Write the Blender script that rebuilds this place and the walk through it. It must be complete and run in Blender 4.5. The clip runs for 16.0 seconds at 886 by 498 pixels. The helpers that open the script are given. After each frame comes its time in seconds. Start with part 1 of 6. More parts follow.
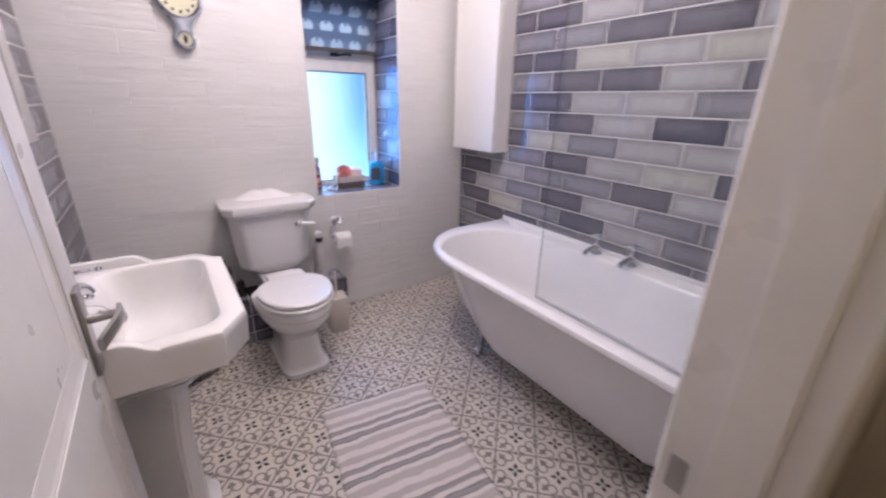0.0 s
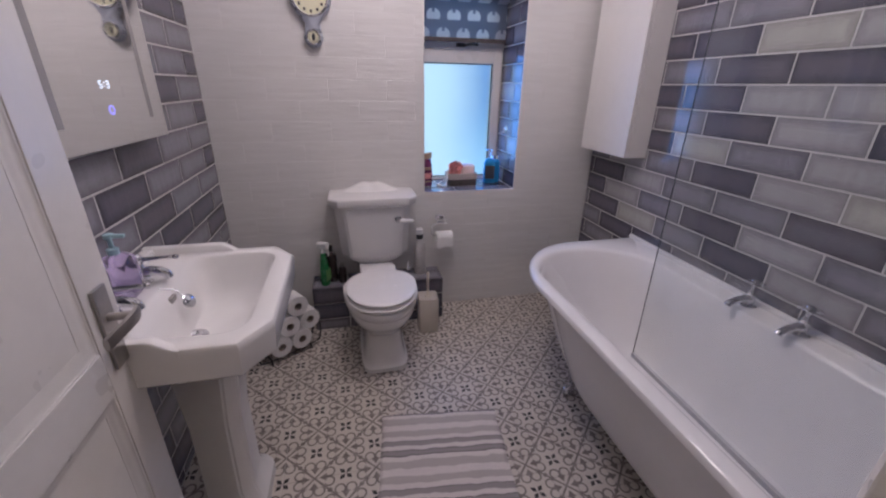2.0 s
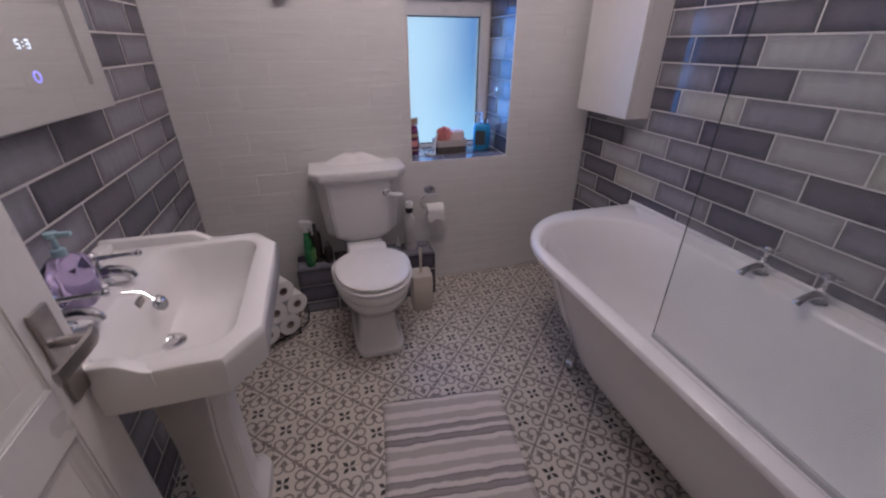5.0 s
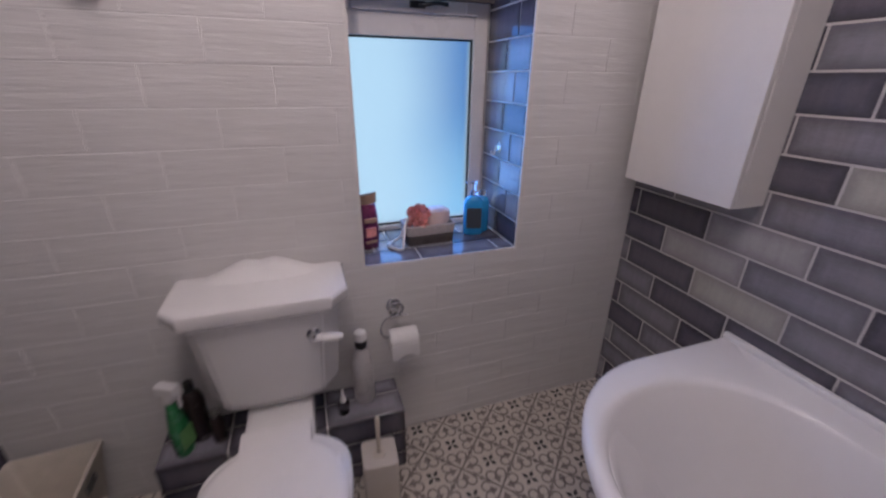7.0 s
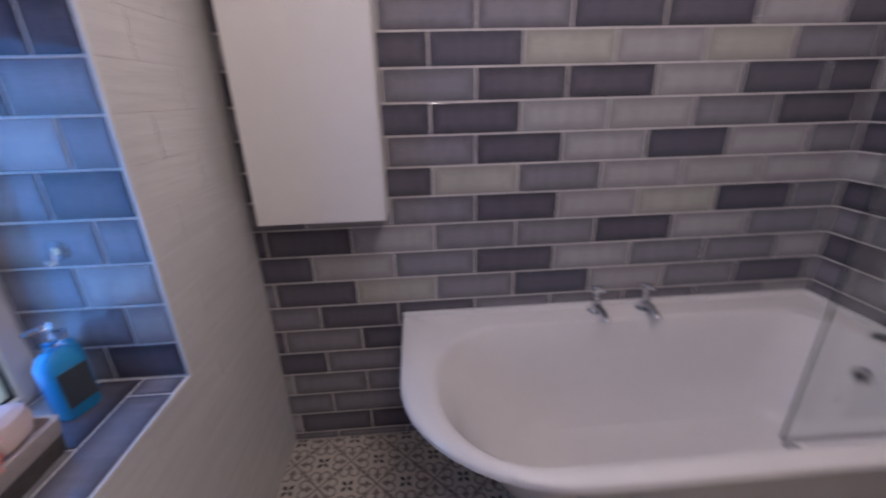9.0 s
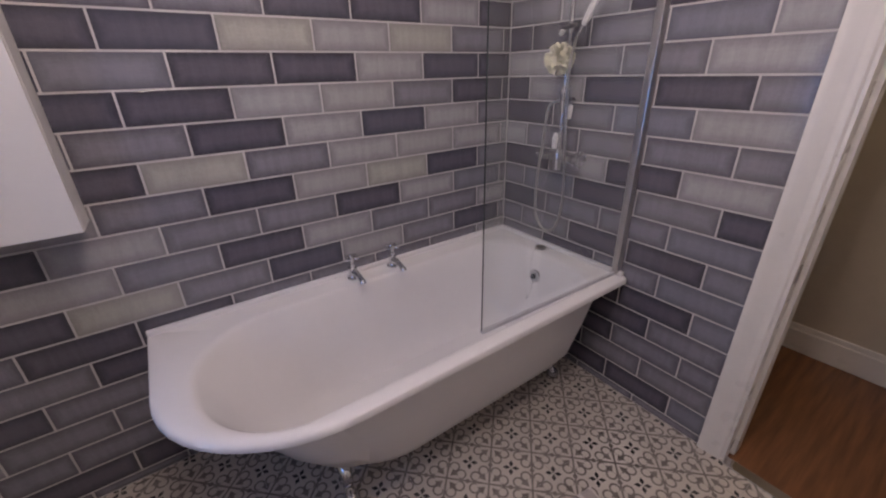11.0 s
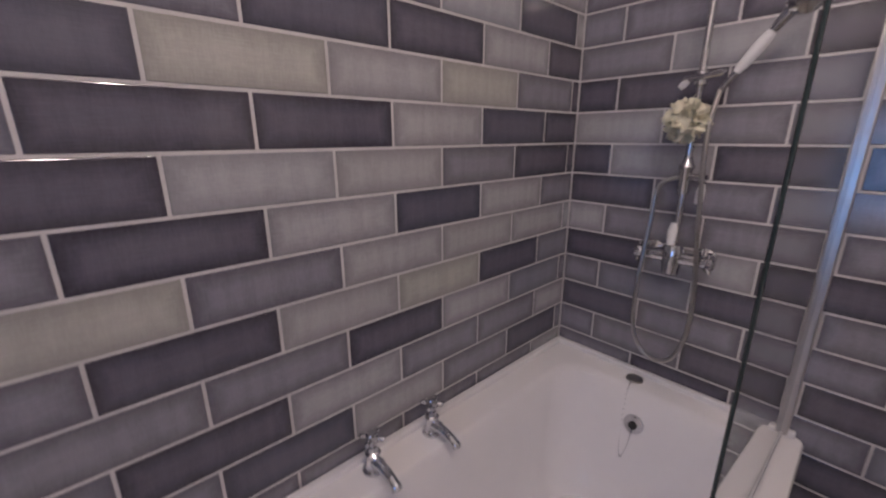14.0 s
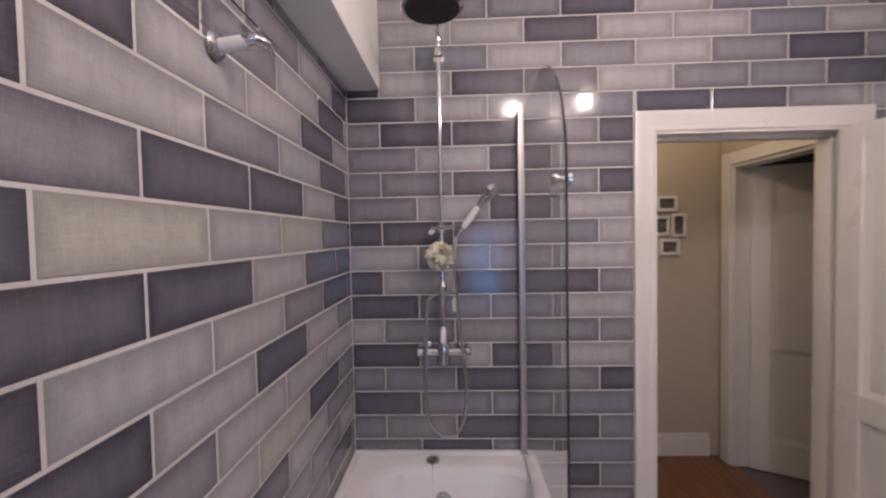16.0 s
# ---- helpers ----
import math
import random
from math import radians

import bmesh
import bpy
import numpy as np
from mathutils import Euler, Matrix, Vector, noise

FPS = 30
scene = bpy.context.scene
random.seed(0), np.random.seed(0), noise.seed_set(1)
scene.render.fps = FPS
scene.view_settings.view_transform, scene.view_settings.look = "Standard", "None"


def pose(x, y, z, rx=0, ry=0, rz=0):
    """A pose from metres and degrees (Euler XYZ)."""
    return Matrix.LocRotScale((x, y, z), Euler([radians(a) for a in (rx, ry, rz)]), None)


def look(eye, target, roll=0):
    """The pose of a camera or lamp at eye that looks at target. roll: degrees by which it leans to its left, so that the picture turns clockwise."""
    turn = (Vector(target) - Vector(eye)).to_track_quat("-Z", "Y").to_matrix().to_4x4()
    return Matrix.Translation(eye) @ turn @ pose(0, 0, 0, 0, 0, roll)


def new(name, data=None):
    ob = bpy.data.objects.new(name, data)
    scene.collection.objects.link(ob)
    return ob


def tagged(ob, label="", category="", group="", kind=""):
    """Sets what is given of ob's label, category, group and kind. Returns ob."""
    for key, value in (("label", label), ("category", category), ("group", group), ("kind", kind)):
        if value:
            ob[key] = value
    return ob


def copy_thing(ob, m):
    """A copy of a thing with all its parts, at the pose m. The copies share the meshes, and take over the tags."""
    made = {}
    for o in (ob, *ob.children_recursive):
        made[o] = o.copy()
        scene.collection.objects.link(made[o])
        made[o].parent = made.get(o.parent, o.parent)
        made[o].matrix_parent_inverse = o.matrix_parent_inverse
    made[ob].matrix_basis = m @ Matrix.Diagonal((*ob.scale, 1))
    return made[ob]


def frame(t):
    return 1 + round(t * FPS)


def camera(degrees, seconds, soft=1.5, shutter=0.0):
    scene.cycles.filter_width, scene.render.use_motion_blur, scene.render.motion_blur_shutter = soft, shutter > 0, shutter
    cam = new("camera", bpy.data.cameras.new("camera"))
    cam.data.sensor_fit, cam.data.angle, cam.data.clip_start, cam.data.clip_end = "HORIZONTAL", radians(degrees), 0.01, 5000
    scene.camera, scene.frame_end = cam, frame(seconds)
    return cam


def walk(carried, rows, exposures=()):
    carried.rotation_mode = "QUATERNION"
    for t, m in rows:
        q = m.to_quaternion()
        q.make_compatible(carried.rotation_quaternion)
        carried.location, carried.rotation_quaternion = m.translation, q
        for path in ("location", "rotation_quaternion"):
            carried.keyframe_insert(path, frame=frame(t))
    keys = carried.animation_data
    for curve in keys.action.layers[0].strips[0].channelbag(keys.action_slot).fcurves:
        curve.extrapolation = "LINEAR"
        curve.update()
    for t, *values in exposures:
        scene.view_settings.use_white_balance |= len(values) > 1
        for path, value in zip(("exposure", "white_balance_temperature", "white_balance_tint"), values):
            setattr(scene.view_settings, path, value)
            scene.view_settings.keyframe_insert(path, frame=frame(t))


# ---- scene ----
cam = camera(96.7, 16.0, soft=2.2, shutter=0.5)
PATH = [
    (0, (-0.045, 0.026, 1.328), (1.033, 1.559, 0.63), 1.2),
    (0.5, (0.055, 0.125, 1.341), (0.844, 1.804, 0.595), 1.1),
    (1, (0.178, 0.131, 1.366), (0.773, 1.896, 0.638), 0.6),
    (1.5, (0.255, 0.125, 1.358), (0.725, 1.923, 0.618), 0.6),
    (2, (0.264, 0.125, 1.368), (0.693, 1.922, 0.603), 1.0),
    (2.5, (0.265, 0.125, 1.367), (0.704, 1.92, 0.603), 1.1),
    (3, (0.280, 0.130, 1.353), (0.701, 1.913, 0.550), 0.9),
    (5.3, (0.224, 0.351, 1.361), (0.755, 2.044, 0.439), 0.5),
    (5.5, (0.231, 0.417, 1.366), (0.773, 2.123, 0.474), 0.6),
    (6, (0.348, 0.653, 1.348), (0.857, 2.38, 0.478), 0.2),
    (6.5, (0.469, 0.882, 1.33), (0.964, 2.628, 0.491), 0.7),
    (7, (0.543, 1.187, 1.362), (1.145, 2.922, 0.571), 0.7),
    (7.5, (0.601, 1.493, 1.348), (1.461, 3.105, 0.534), 0.0),
    (8, (0.689, 1.7, 1.38), (1.963, 3.042, 0.62), -1.0),
    (8.5, (0.581, 1.816, 1.426), (2.331, 2.409, 0.659), -0.5),
    (9, (0.408, 1.824, 1.409), (2.269, 1.703, 0.686), -1.5),
    (9.5, (0.286, 1.748, 1.381), (1.988, 1.044, 0.601), -2.0),
    (10, (0.234, 1.697, 1.422), (1.739, 0.703, 0.558), -1.5),
    (12.3, (0.298, 1.695, 1.408), (1.801, 0.632, 0.625), -0.9),
    (12.5, (0.365, 1.657, 1.402), (1.891, 0.622, 0.626), -1.0),
    (13, (0.662, 1.52, 1.369), (2.216, 0.441, 0.721), -0.7),
    (13.5, (0.838, 1.454, 1.377), (2.378, 0.335, 0.765), -0.4),
    (14, (1.001, 1.558, 1.415), (2.427, 0.268, 0.868), -0.2),
    (14.5, (1.151, 1.619, 1.434), (2.172, -0.032, 0.954), -0.5),
    (15, (1.275, 1.644, 1.497), (1.91, -0.228, 1.19), -0.7),
    (15.5, (1.336, 1.776, 1.554), (1.615, -0.203, 1.473), -0.9),
    (16, (1.325, 1.87, 1.538), (1.394, -0.128, 1.469), -1.1),
]
EXPOSURE = [(0, 0.75, 6000, 10), (0.4, 0.6, 5950, 10), (0.9, 0.12, 5950, 11), (1.5, 0.02, 5960, 11), (2.2, -0.18, 5980, 12), (3, -0.25, 6000, 12), (6.5, -0.35, 6150, 13),
            (9, -0.35, 6250, 12), (10, -0.15, 6450, 12), (12.5, -0.15, 6650, 13), (13.0, -0.22, 6650, 13), (14.0, -0.27, 6750, 12), (14.5, -0.25, 6850, 11), (16, 0.05, 6850, 11)]
walk(cam, [(t, look(eye, target, roll)) for t, eye, target, roll in PATH], EXPOSURE)

# ---- the room's numbers (metres) ----
XW, XE, YS, YN = -0.42, 1.78, 0.204, 2.411      # faces of the four tiled walls
CEIL = 2.60
Z0, PITCH, LONG = 1.495, 0.104, 0.3035          # a course line, course height, tile and joint length
WIN_X0, WIN_X1, WIN_Z0, WIN_Z1, WIN_Y = 0.689, 1.258, 0.775, 1.95, 2.745
DOOR_X0, DOOR_X1, DOOR_Z = -0.270, 0.492, 1.937
HALL_S, HALL_W, HALL_E, HALL_N = -0.84, -0.45, 1.40, 0.055

# ---- world and light ----
world = bpy.data.worlds.new("sky")
scene.world = world
world.use_nodes = True
wn = world.node_tree
sky = wn.nodes.new("ShaderNodeTexSky")
sky.sky_type, sky.sun_disc = "NISHITA", False
sky.sun_elevation, sky.sun_rotation = radians(35), radians(150)
wn.nodes["Background"].inputs[1].default_value = 0.12
wn.links.new(sky.outputs[0], wn.nodes["Background"].inputs[0])

SPOTS = [(0.914, 1.42), (0.532, 1.66), (0.435, 1.29)]        # heads of the three-arm ceiling light
SPOT_Z = 2.45
SPOT_W, HALL_WATT, DAY_W = (8.2, 13.0, 13.0), 5.0, 3.2


def lamp(name, kind, watts, colour, matrix, size=0.05, size_y=None):
    data = bpy.data.lights.new(name, kind)
    data.energy, data.color = watts, colour
    if kind == "AREA":
        data.size = size
        if size_y:
            data.shape, data.size_y = "RECTANGLE", size_y
        else:
            data.shape = "DISK"
    else:
        data.shadow_soft_size = size
    ob = new(name, data)
    ob.matrix_world = matrix
    return ob


for (x, y), watts in zip(SPOTS, SPOT_W):
    lamp("spot_bulb", "POINT", watts, (1.0, 0.84, 0.818), pose(x, y, SPOT_Z - 0.02), 0.03)
lamp("hall_lamp", "POINT", HALL_WATT, (1.0, 0.8, 0.58), pose(0.2, -0.4, 2.3), 0.08)
lamp("window_daylight", "AREA", DAY_W, (0.035, 0.29, 1.0),
     look(((WIN_X0 + WIN_X1) / 2, WIN_Y - 0.035, 1.2), ((WIN_X0 + WIN_X1) / 2, 0, 1.1)), 0.42, 0.7)

# ---- materials ----


class Nodes:
    """A node material under construction."""

    def __init__(self, name):
        self.mat = bpy.data.materials.new(name)
        self.mat.use_nodes = True
        self.tree = self.mat.node_tree
        self.bsdf = self.tree.nodes["Principled BSDF"]

    def put(self, value, socket):
        if isinstance(value, bpy.types.NodeSocket):
            self.tree.links.new(value, socket)
        elif isinstance(value, (tuple, list)) and len(value) == 3 and socket.type == "RGBA":
            socket.default_value = (*value, 1)
        else:
            socket.default_value = value

    def math(self, op, a, b=0.0, c=0.0):
        n = self.tree.nodes.new("ShaderNodeMath")
        n.operation = op
        for value, socket in zip((a, b, c), n.inputs):
            self.put(value, socket)
        return n.outputs[0]

    def mix(self, fac, a, b):
        n = self.tree.nodes.new("ShaderNodeMix")
        n.data_type = "RGBA"
        self.put(fac, n.inputs[0])
        self.put(a, n.inputs[6])
        self.put(b, n.inputs[7])
        return n.outputs[2]

    def coords(self, kind="Object", scale=(1, 1, 1)):
        t = self.tree.nodes.new("ShaderNodeTexCoord")
        m = self.tree.nodes.new("ShaderNodeMapping")
        m.inputs["Scale"].default_value = scale
        self.tree.links.new(t.outputs[kind], m.inputs["Vector"])
        return m.outputs[0]

    def noise(self, vector, scale, detail=3.0, rough=0.55):
        n = self.tree.nodes.new("ShaderNodeTexNoise")
        n.inputs["Scale"].default_value, n.inputs["Detail"].default_value = scale, detail
        n.inputs["Roughness"].default_value = rough
        self.tree.links.new(vector, n.inputs["Vector"])
        return n.outputs["Fac"]

    def ramp(self, fac, lo, hi, a=0.0, b=1.0):
        n = self.tree.nodes.new("ShaderNodeMapRange")
        for value, socket in zip((fac, lo, hi, a, b), n.inputs):
            self.put(value, socket)
        return n.outputs[0]

    def random(self):
        return self.tree.nodes.new("ShaderNodeObjectInfo").outputs["Random"]

    def bump(self, height, strength, distance=0.002):
        n = self.tree.nodes.new("ShaderNodeBump")
        n.inputs["Strength"].default_value, n.inputs["Distance"].default_value = strength, distance
        self.tree.links.new(height, n.inputs["Height"])
        self.tree.links.new(n.outputs[0], self.bsdf.inputs["Normal"])

    def done(self, colour, rough=0.5, metal=0.0, **more):
        self.put(colour, self.bsdf.inputs["Base Color"])
        self.put(rough, self.bsdf.inputs["Roughness"])
        self.put(metal, self.bsdf.inputs["Metallic"])
        for key, value in more.items():
            self.put(value, self.bsdf.inputs[key.replace("_", " ")])
        return self.mat


def plain(name, colour, rough=0.5, metal=0.0, vary=0.08, scale=14.0, bump=0.0, bump_scale=200.0, **more):
    """A surface with stains at one scale and grain at another."""
    n = Nodes(name)
    v = n.coords()
    f = n.math("ADD", n.math("MULTIPLY", n.noise(v, scale), 0.7), n.math("MULTIPLY", n.noise(v, scale * 9), 0.3))
    f = n.ramp(f, 0.3, 0.7)
    low = tuple(c * (1 - vary) for c in colour)
    high = tuple(min(1, c * (1 + vary)) for c in colour)
    r = n.ramp(n.noise(v, scale * 1.7), 0.3, 0.7, max(0, rough - 0.06), min(1, rough + 0.06))
    if bump:
        n.bump(n.noise(v, bump_scale), bump)
    return n.done(n.mix(f, low, high), r, metal, **more)


def glazed_tile(name, centre, edge, warm):
    """A crackle-glazed brick tile: the glaze pools darker towards the rim, with a fine woven grain."""
    n = Nodes(name)
    g = n.coords("Generated")
    sep = n.tree.nodes.new("ShaderNodeSeparateXYZ")
    n.tree.links.new(g, sep.inputs[0])
    ex = n.math("MULTIPLY", n.math("SUBTRACT", 0.5, n.math("ABSOLUTE", n.math("SUBTRACT", sep.outputs[0], 0.5))), 3.0)
    ez = n.math("SUBTRACT", 0.5, n.math("ABSOLUTE", n.math("SUBTRACT", sep.outputs[2], 0.5)))
    v = n.coords("Object")
    off = n.tree.nodes.new("ShaderNodeVectorMath")
    off.operation = "ADD"
    n.tree.links.new(v, off.inputs[0])
    rnd = n.random()
    n.tree.links.new(n.math("MULTIPLY", rnd, 37.0), off.inputs[1])
    w = off.outputs[0]
    near = n.math("MINIMUM", ex, ez)
    near = n.math("ADD", near, n.math("MULTIPLY", n.math("SUBTRACT", n.noise(w, 22, 2), 0.5), 0.16))
    f = n.ramp(near, 0.02, 0.36)
    streak = n.tree.nodes.new("ShaderNodeMapping")
    streak.inputs["Scale"].default_value = (420, 420, 60)
    n.tree.links.new(w, streak.inputs["Vector"])
    s1 = n.noise(streak.outputs[0], 1.0, 2)
    streak2 = n.tree.nodes.new("ShaderNodeMapping")
    streak2.inputs["Scale"].default_value = (45, 45, 560)
    n.tree.links.new(w, streak2.inputs["Vector"])
    s2 = n.noise(streak2.outputs[0], 1.0, 2)
    weave = n.math("MULTIPLY", n.math("ADD", s1, s2), 0.5)
    colour = n.mix(f, edge, centre)
    colour = n.mix(n.math("MULTIPLY", n.ramp(weave, 0.42, 0.6), n.ramp(f, 0.0, 1.0, 0.14, 0.38)), colour, tuple(c * 1.4 for c in centre))
    bands = n.tree.nodes.new("ShaderNodeMapping")
    bands.inputs["Scale"].default_value = (48, 48, 5)
    n.tree.links.new(w, bands.inputs["Vector"])
    ripple = n.ramp(n.noise(bands.outputs[0], 1.0, 1), 0.38, 0.64)
    colour = n.mix(n.math("MULTIPLY", n.math("MULTIPLY", ripple, f), 0.3), colour, tuple(c * 1.45 for c in centre))
    colour = n.mix(n.math("MULTIPLY", rnd, warm), colour, (0.36, 0.34, 0.31))
    blue = n.ramp(n.math("FRACT", n.math("MULTIPLY", rnd, 7.31)), 0.72, 1.0, 0.0, 0.26)
    colour = n.mix(blue, colour, (centre[0] * 0.82, centre[1] * 0.98, centre[2] * 1.12))
    n.bump(n.math("ADD", n.noise(w, 26, 2), n.math("MULTIPLY", weave, 0.1)), 0.1, 0.004)
    return n.done(colour, n.ramp(weave, 0.3, 0.7, 0.07, 0.15), 0.0)


TONE = {
    "d": glazed_tile("glaze_charcoal", (0.107, 0.101, 0.129), (0.048, 0.043, 0.058), 0.06),
    "m": glazed_tile("glaze_mid_grey", (0.21, 0.203, 0.236), (0.11, 0.103, 0.125), 0.12),
    "l": glazed_tile("glaze_light_grey", (0.352, 0.343, 0.358), (0.22, 0.213, 0.228), 0.25),
    "y": glazed_tile("glaze_stone_grey", (0.385, 0.375, 0.345), (0.28, 0.272, 0.25), 0.3),
}


def rippled_white():
    n = Nodes("glaze_rippled_white")
    v = n.coords("Object", (4, 4, 36))
    off = n.tree.nodes.new("ShaderNodeVectorMath")
    off.operation = "ADD"
    n.tree.links.new(v, off.inputs[0])
    n.tree.links.new(n.math("MULTIPLY", n.random(), 53.0), off.inputs[1])
    wave = n.noise(off.outputs[0], 1.0, 3)
    fine = n.noise(n.coords("Object", (16, 16, 320)), 1.0, 2)
    h = n.math("ADD", wave, n.math("MULTIPLY", fine, 0.1))
    n.bump(h, 0.7, 0.006)
    return n.done(n.mix(n.ramp(h, 0.4, 0.85), (0.705, 0.688, 0.67), (0.755, 0.74, 0.725)), 0.085)


WHITE_TILE = rippled_white()
GROUT = plain("grout_pale", (0.55, 0.525, 0.515), 0.85, vary=0.12, scale=9, bump=0.3)
GROUT_WHITE = plain("grout_white", (0.7, 0.685, 0.67), 0.8, vary=0.06, bump=0.2)
PAINT = plain("white_gloss_paint", (0.76, 0.735, 0.70), 0.32, vary=0.04, scale=5, bump=0.06, bump_scale=90)
PAINT_WALL = plain("white_emulsion", (0.87, 0.86, 0.84), 0.75, vary=0.03, bump=0.1)
CABINET = plain("white_satin_lacquer", (0.79, 0.765, 0.735), 0.38, vary=0.02)
CERAMIC = plain("white_vitreous_china", (0.8, 0.785, 0.775), 0.1, vary=0.02, scale=3, Coat_Weight=0.3)
ACRYLIC = plain("white_bath_acrylic", (0.82, 0.805, 0.81), 0.16, vary=0.02, scale=3)
SEAT_W = plain("white_seat_plastic", (0.8, 0.78, 0.775), 0.22, vary=0.02)
CHROME = plain("chrome", (0.66, 0.66, 0.68), 0.09, 1.0, vary=0.04)
ALU = plain("satin_aluminium", (0.52, 0.5, 0.49), 0.34, 0.9, vary=0.08, scale=30)
STEEL = plain("brushed_nickel", (0.42, 0.4, 0.38), 0.34, 1.0, vary=0.1, scale=40)
DARK_METAL = plain("dark_bronze_metal", (0.05, 0.047, 0.045), 0.35, 0.8)
BLACK = plain("black_plastic", (0.02, 0.02, 0.022), 0.4)
RUBBER = plain("grey_rubber_seal", (0.2, 0.2, 0.21), 0.6)
WHITE_P = plain("white_plastic", (0.78, 0.77, 0.76), 0.3, vary=0.03)
PAPER = plain("toilet_paper", (0.8, 0.785, 0.77), 0.95, vary=0.04, scale=60, bump=0.4, bump_scale=600)
CARD = plain("cardboard_core", (0.36, 0.3, 0.25), 0.9)
BEIGE = plain("beige_ceramic", (0.58, 0.53, 0.47), 0.35, vary=0.05)
WICKER = plain("cream_painted_wood", (0.6, 0.545, 0.465), 0.6, vary=0.12, bump=0.3)
# dark tone for the shade inside openings, put into the colour
HOLE_SHADE = plain("dark_hole_shade", (0.1, 0.095, 0.09), 0.8)
HALL_PAINT = plain("beige_emulsion", (0.5, 0.44, 0.36), 0.8, vary=0.04, bump=0.1)
CARPET = plain("mauve_grey_carpet", (0.16, 0.13, 0.14), 0.95, vary=0.2, scale=60, bump=0.8, bump_scale=500)
# dark base colour stands in for the missing light in the room beyond
UNLIT_TONE = plain("unlit_room_tone", (0.12, 0.11, 0.12), 0.85)
PINK = plain("coral_net_puff", (0.8, 0.33, 0.3), 0.8, vary=0.2, scale=60, bump=0.6, bump_scale=300)
CREAM_NET = plain("cream_net_puff", (0.74, 0.7, 0.55), 0.85, vary=0.12, scale=60, bump=0.6, bump_scale=300)
SPONGE = plain("pale_pink_sponge", (0.82, 0.66, 0.62), 0.9, vary=0.08, bump=0.6, bump_scale=250)
MAGENTA = plain("magenta_packet_film", (0.16, 0.025, 0.085), 0.3, vary=0.5, scale=40)
TAN_FILM = plain("tan_packet_film", (0.45, 0.3, 0.2), 0.4)
GREEN = plain("green_bottle_plastic", (0.035, 0.2, 0.075), 0.25, vary=0.25, scale=20)
GREEN_L = plain("lime_label", (0.13, 0.32, 0.1), 0.4)
BLUE = plain("blue_gel_plastic", (0.03, 0.3, 0.6), 0.15, vary=0.1)
DARK_LABEL = plain("dark_printed_label", (0.05, 0.06, 0.07), 0.4)
BROWN_BOTTLE = plain("dark_brown_bottle", (0.03, 0.02, 0.02), 0.25)
CLOCK_FACE = plain("cream_dial", (0.72, 0.7, 0.5), 0.5, vary=0.04)
CLOCK_CASE = plain("pale_silver_case", (0.5, 0.53, 0.6), 0.3, 0.6)
PHOTO = plain("faded_photo_print", (0.13, 0.11, 0.1), 0.4, vary=0.7, scale=30)
LOG_TEXT = plain("black_lettering", (0.03, 0.03, 0.03), 0.6)


def clear(name, colour, rough=0.0, ior=1.45, alpha=1.0):
    n = Nodes(name)
    return n.done(colour, rough, 0.0, Transmission_Weight=1.0, IOR=ior)




def hazed_glass():
    """Clear glass with a faint uneven pale haze mixed in for its milky reflections."""
    n = Nodes("shower_glass")
    mat = n.done((0.96, 0.98, 0.97), 0.0, 0.0, Transmission_Weight=1.0, IOR=1.4)
    haze = n.tree.nodes.new("ShaderNodeBsdfDiffuse")
    haze.inputs["Color"].default_value = (0.72, 0.74, 0.76, 1)
    both = n.tree.nodes.new("ShaderNodeMixShader")
    v = n.coords("Object", (1, 3, 0.7))
    n.put(n.ramp(n.noise(v, 5, 4), 0.3, 0.7, 0.01, 0.032), both.inputs[0])
    n.tree.links.new(n.bsdf.outputs[0], both.inputs[1])
    n.tree.links.new(haze.outputs[0], both.inputs[2])
    n.tree.links.new(both.outputs[0], n.tree.nodes["Material Output"].inputs["Surface"])
    return mat


GLASS = hazed_glass()
TEAL_P = plain("pale_teal_pump_plastic", (0.42, 0.62, 0.68), 0.25, vary=0.06)
LILAC = clear("lilac_liquid_soap", (0.66, 0.56, 0.86), 0.08, 1.33)
CLEAR_P = clear("clear_plastic", (0.93, 0.93, 0.95), 0.05, 1.3)
FROST = clear("frosted_window_glass", (0.93, 0.97, 1.0), 0.5, 1.25)
PALE_BOTTLE = plain("pale_grey_bottle", (0.5, 0.48, 0.47), 0.3)
MIRROR = plain("mirror_silver", (0.86, 0.86, 0.85), 0.015, 1.0, vary=0.005)
STRIP = plain("unlit_light_strip", (0.3, 0.285, 0.275), 0.5)


def glow(name, colour, strength):
    n = Nodes(name)
    return n.done((0, 0, 0), 0.5, Emission_Color=colour, Emission_Strength=strength)


LED_WHITE = glow("display_white", (0.75, 0.85, 1.0), 1.6)
LED_BLUE = glow("display_blue", (0.3, 0.28, 1.0), 1.8)
BULB = glow("downlight_lens", (1.0, 0.9, 0.82), 40.0)


def daylight():
    """Overcast light outside, bluer and dimmer to one side where the next house stands."""
    n = Nodes("overcast_backdrop")
    geo = n.tree.nodes.new("ShaderNodeNewGeometry")
    sep = n.tree.nodes.new("ShaderNodeSeparateXYZ")
    n.tree.links.new(geo.outputs["Position"], sep.inputs[0])
    f = n.ramp(n.math("ADD", sep.outputs[0], n.math("MULTIPLY", n.noise(geo.outputs["Position"], 2.5), 0.3)), 1.24, 1.74)
    low = n.ramp(sep.outputs[2], 1.25, 0.55)
    far = n.mix(low, (0.025, 0.17, 0.52), (0.22, 0.6, 0.95))
    return n.done((0, 0, 0), 1.0, Emission_Color=n.mix(f, (0.6, 0.85, 1.0), far), Emission_Strength=1.1)


DAY = daylight()


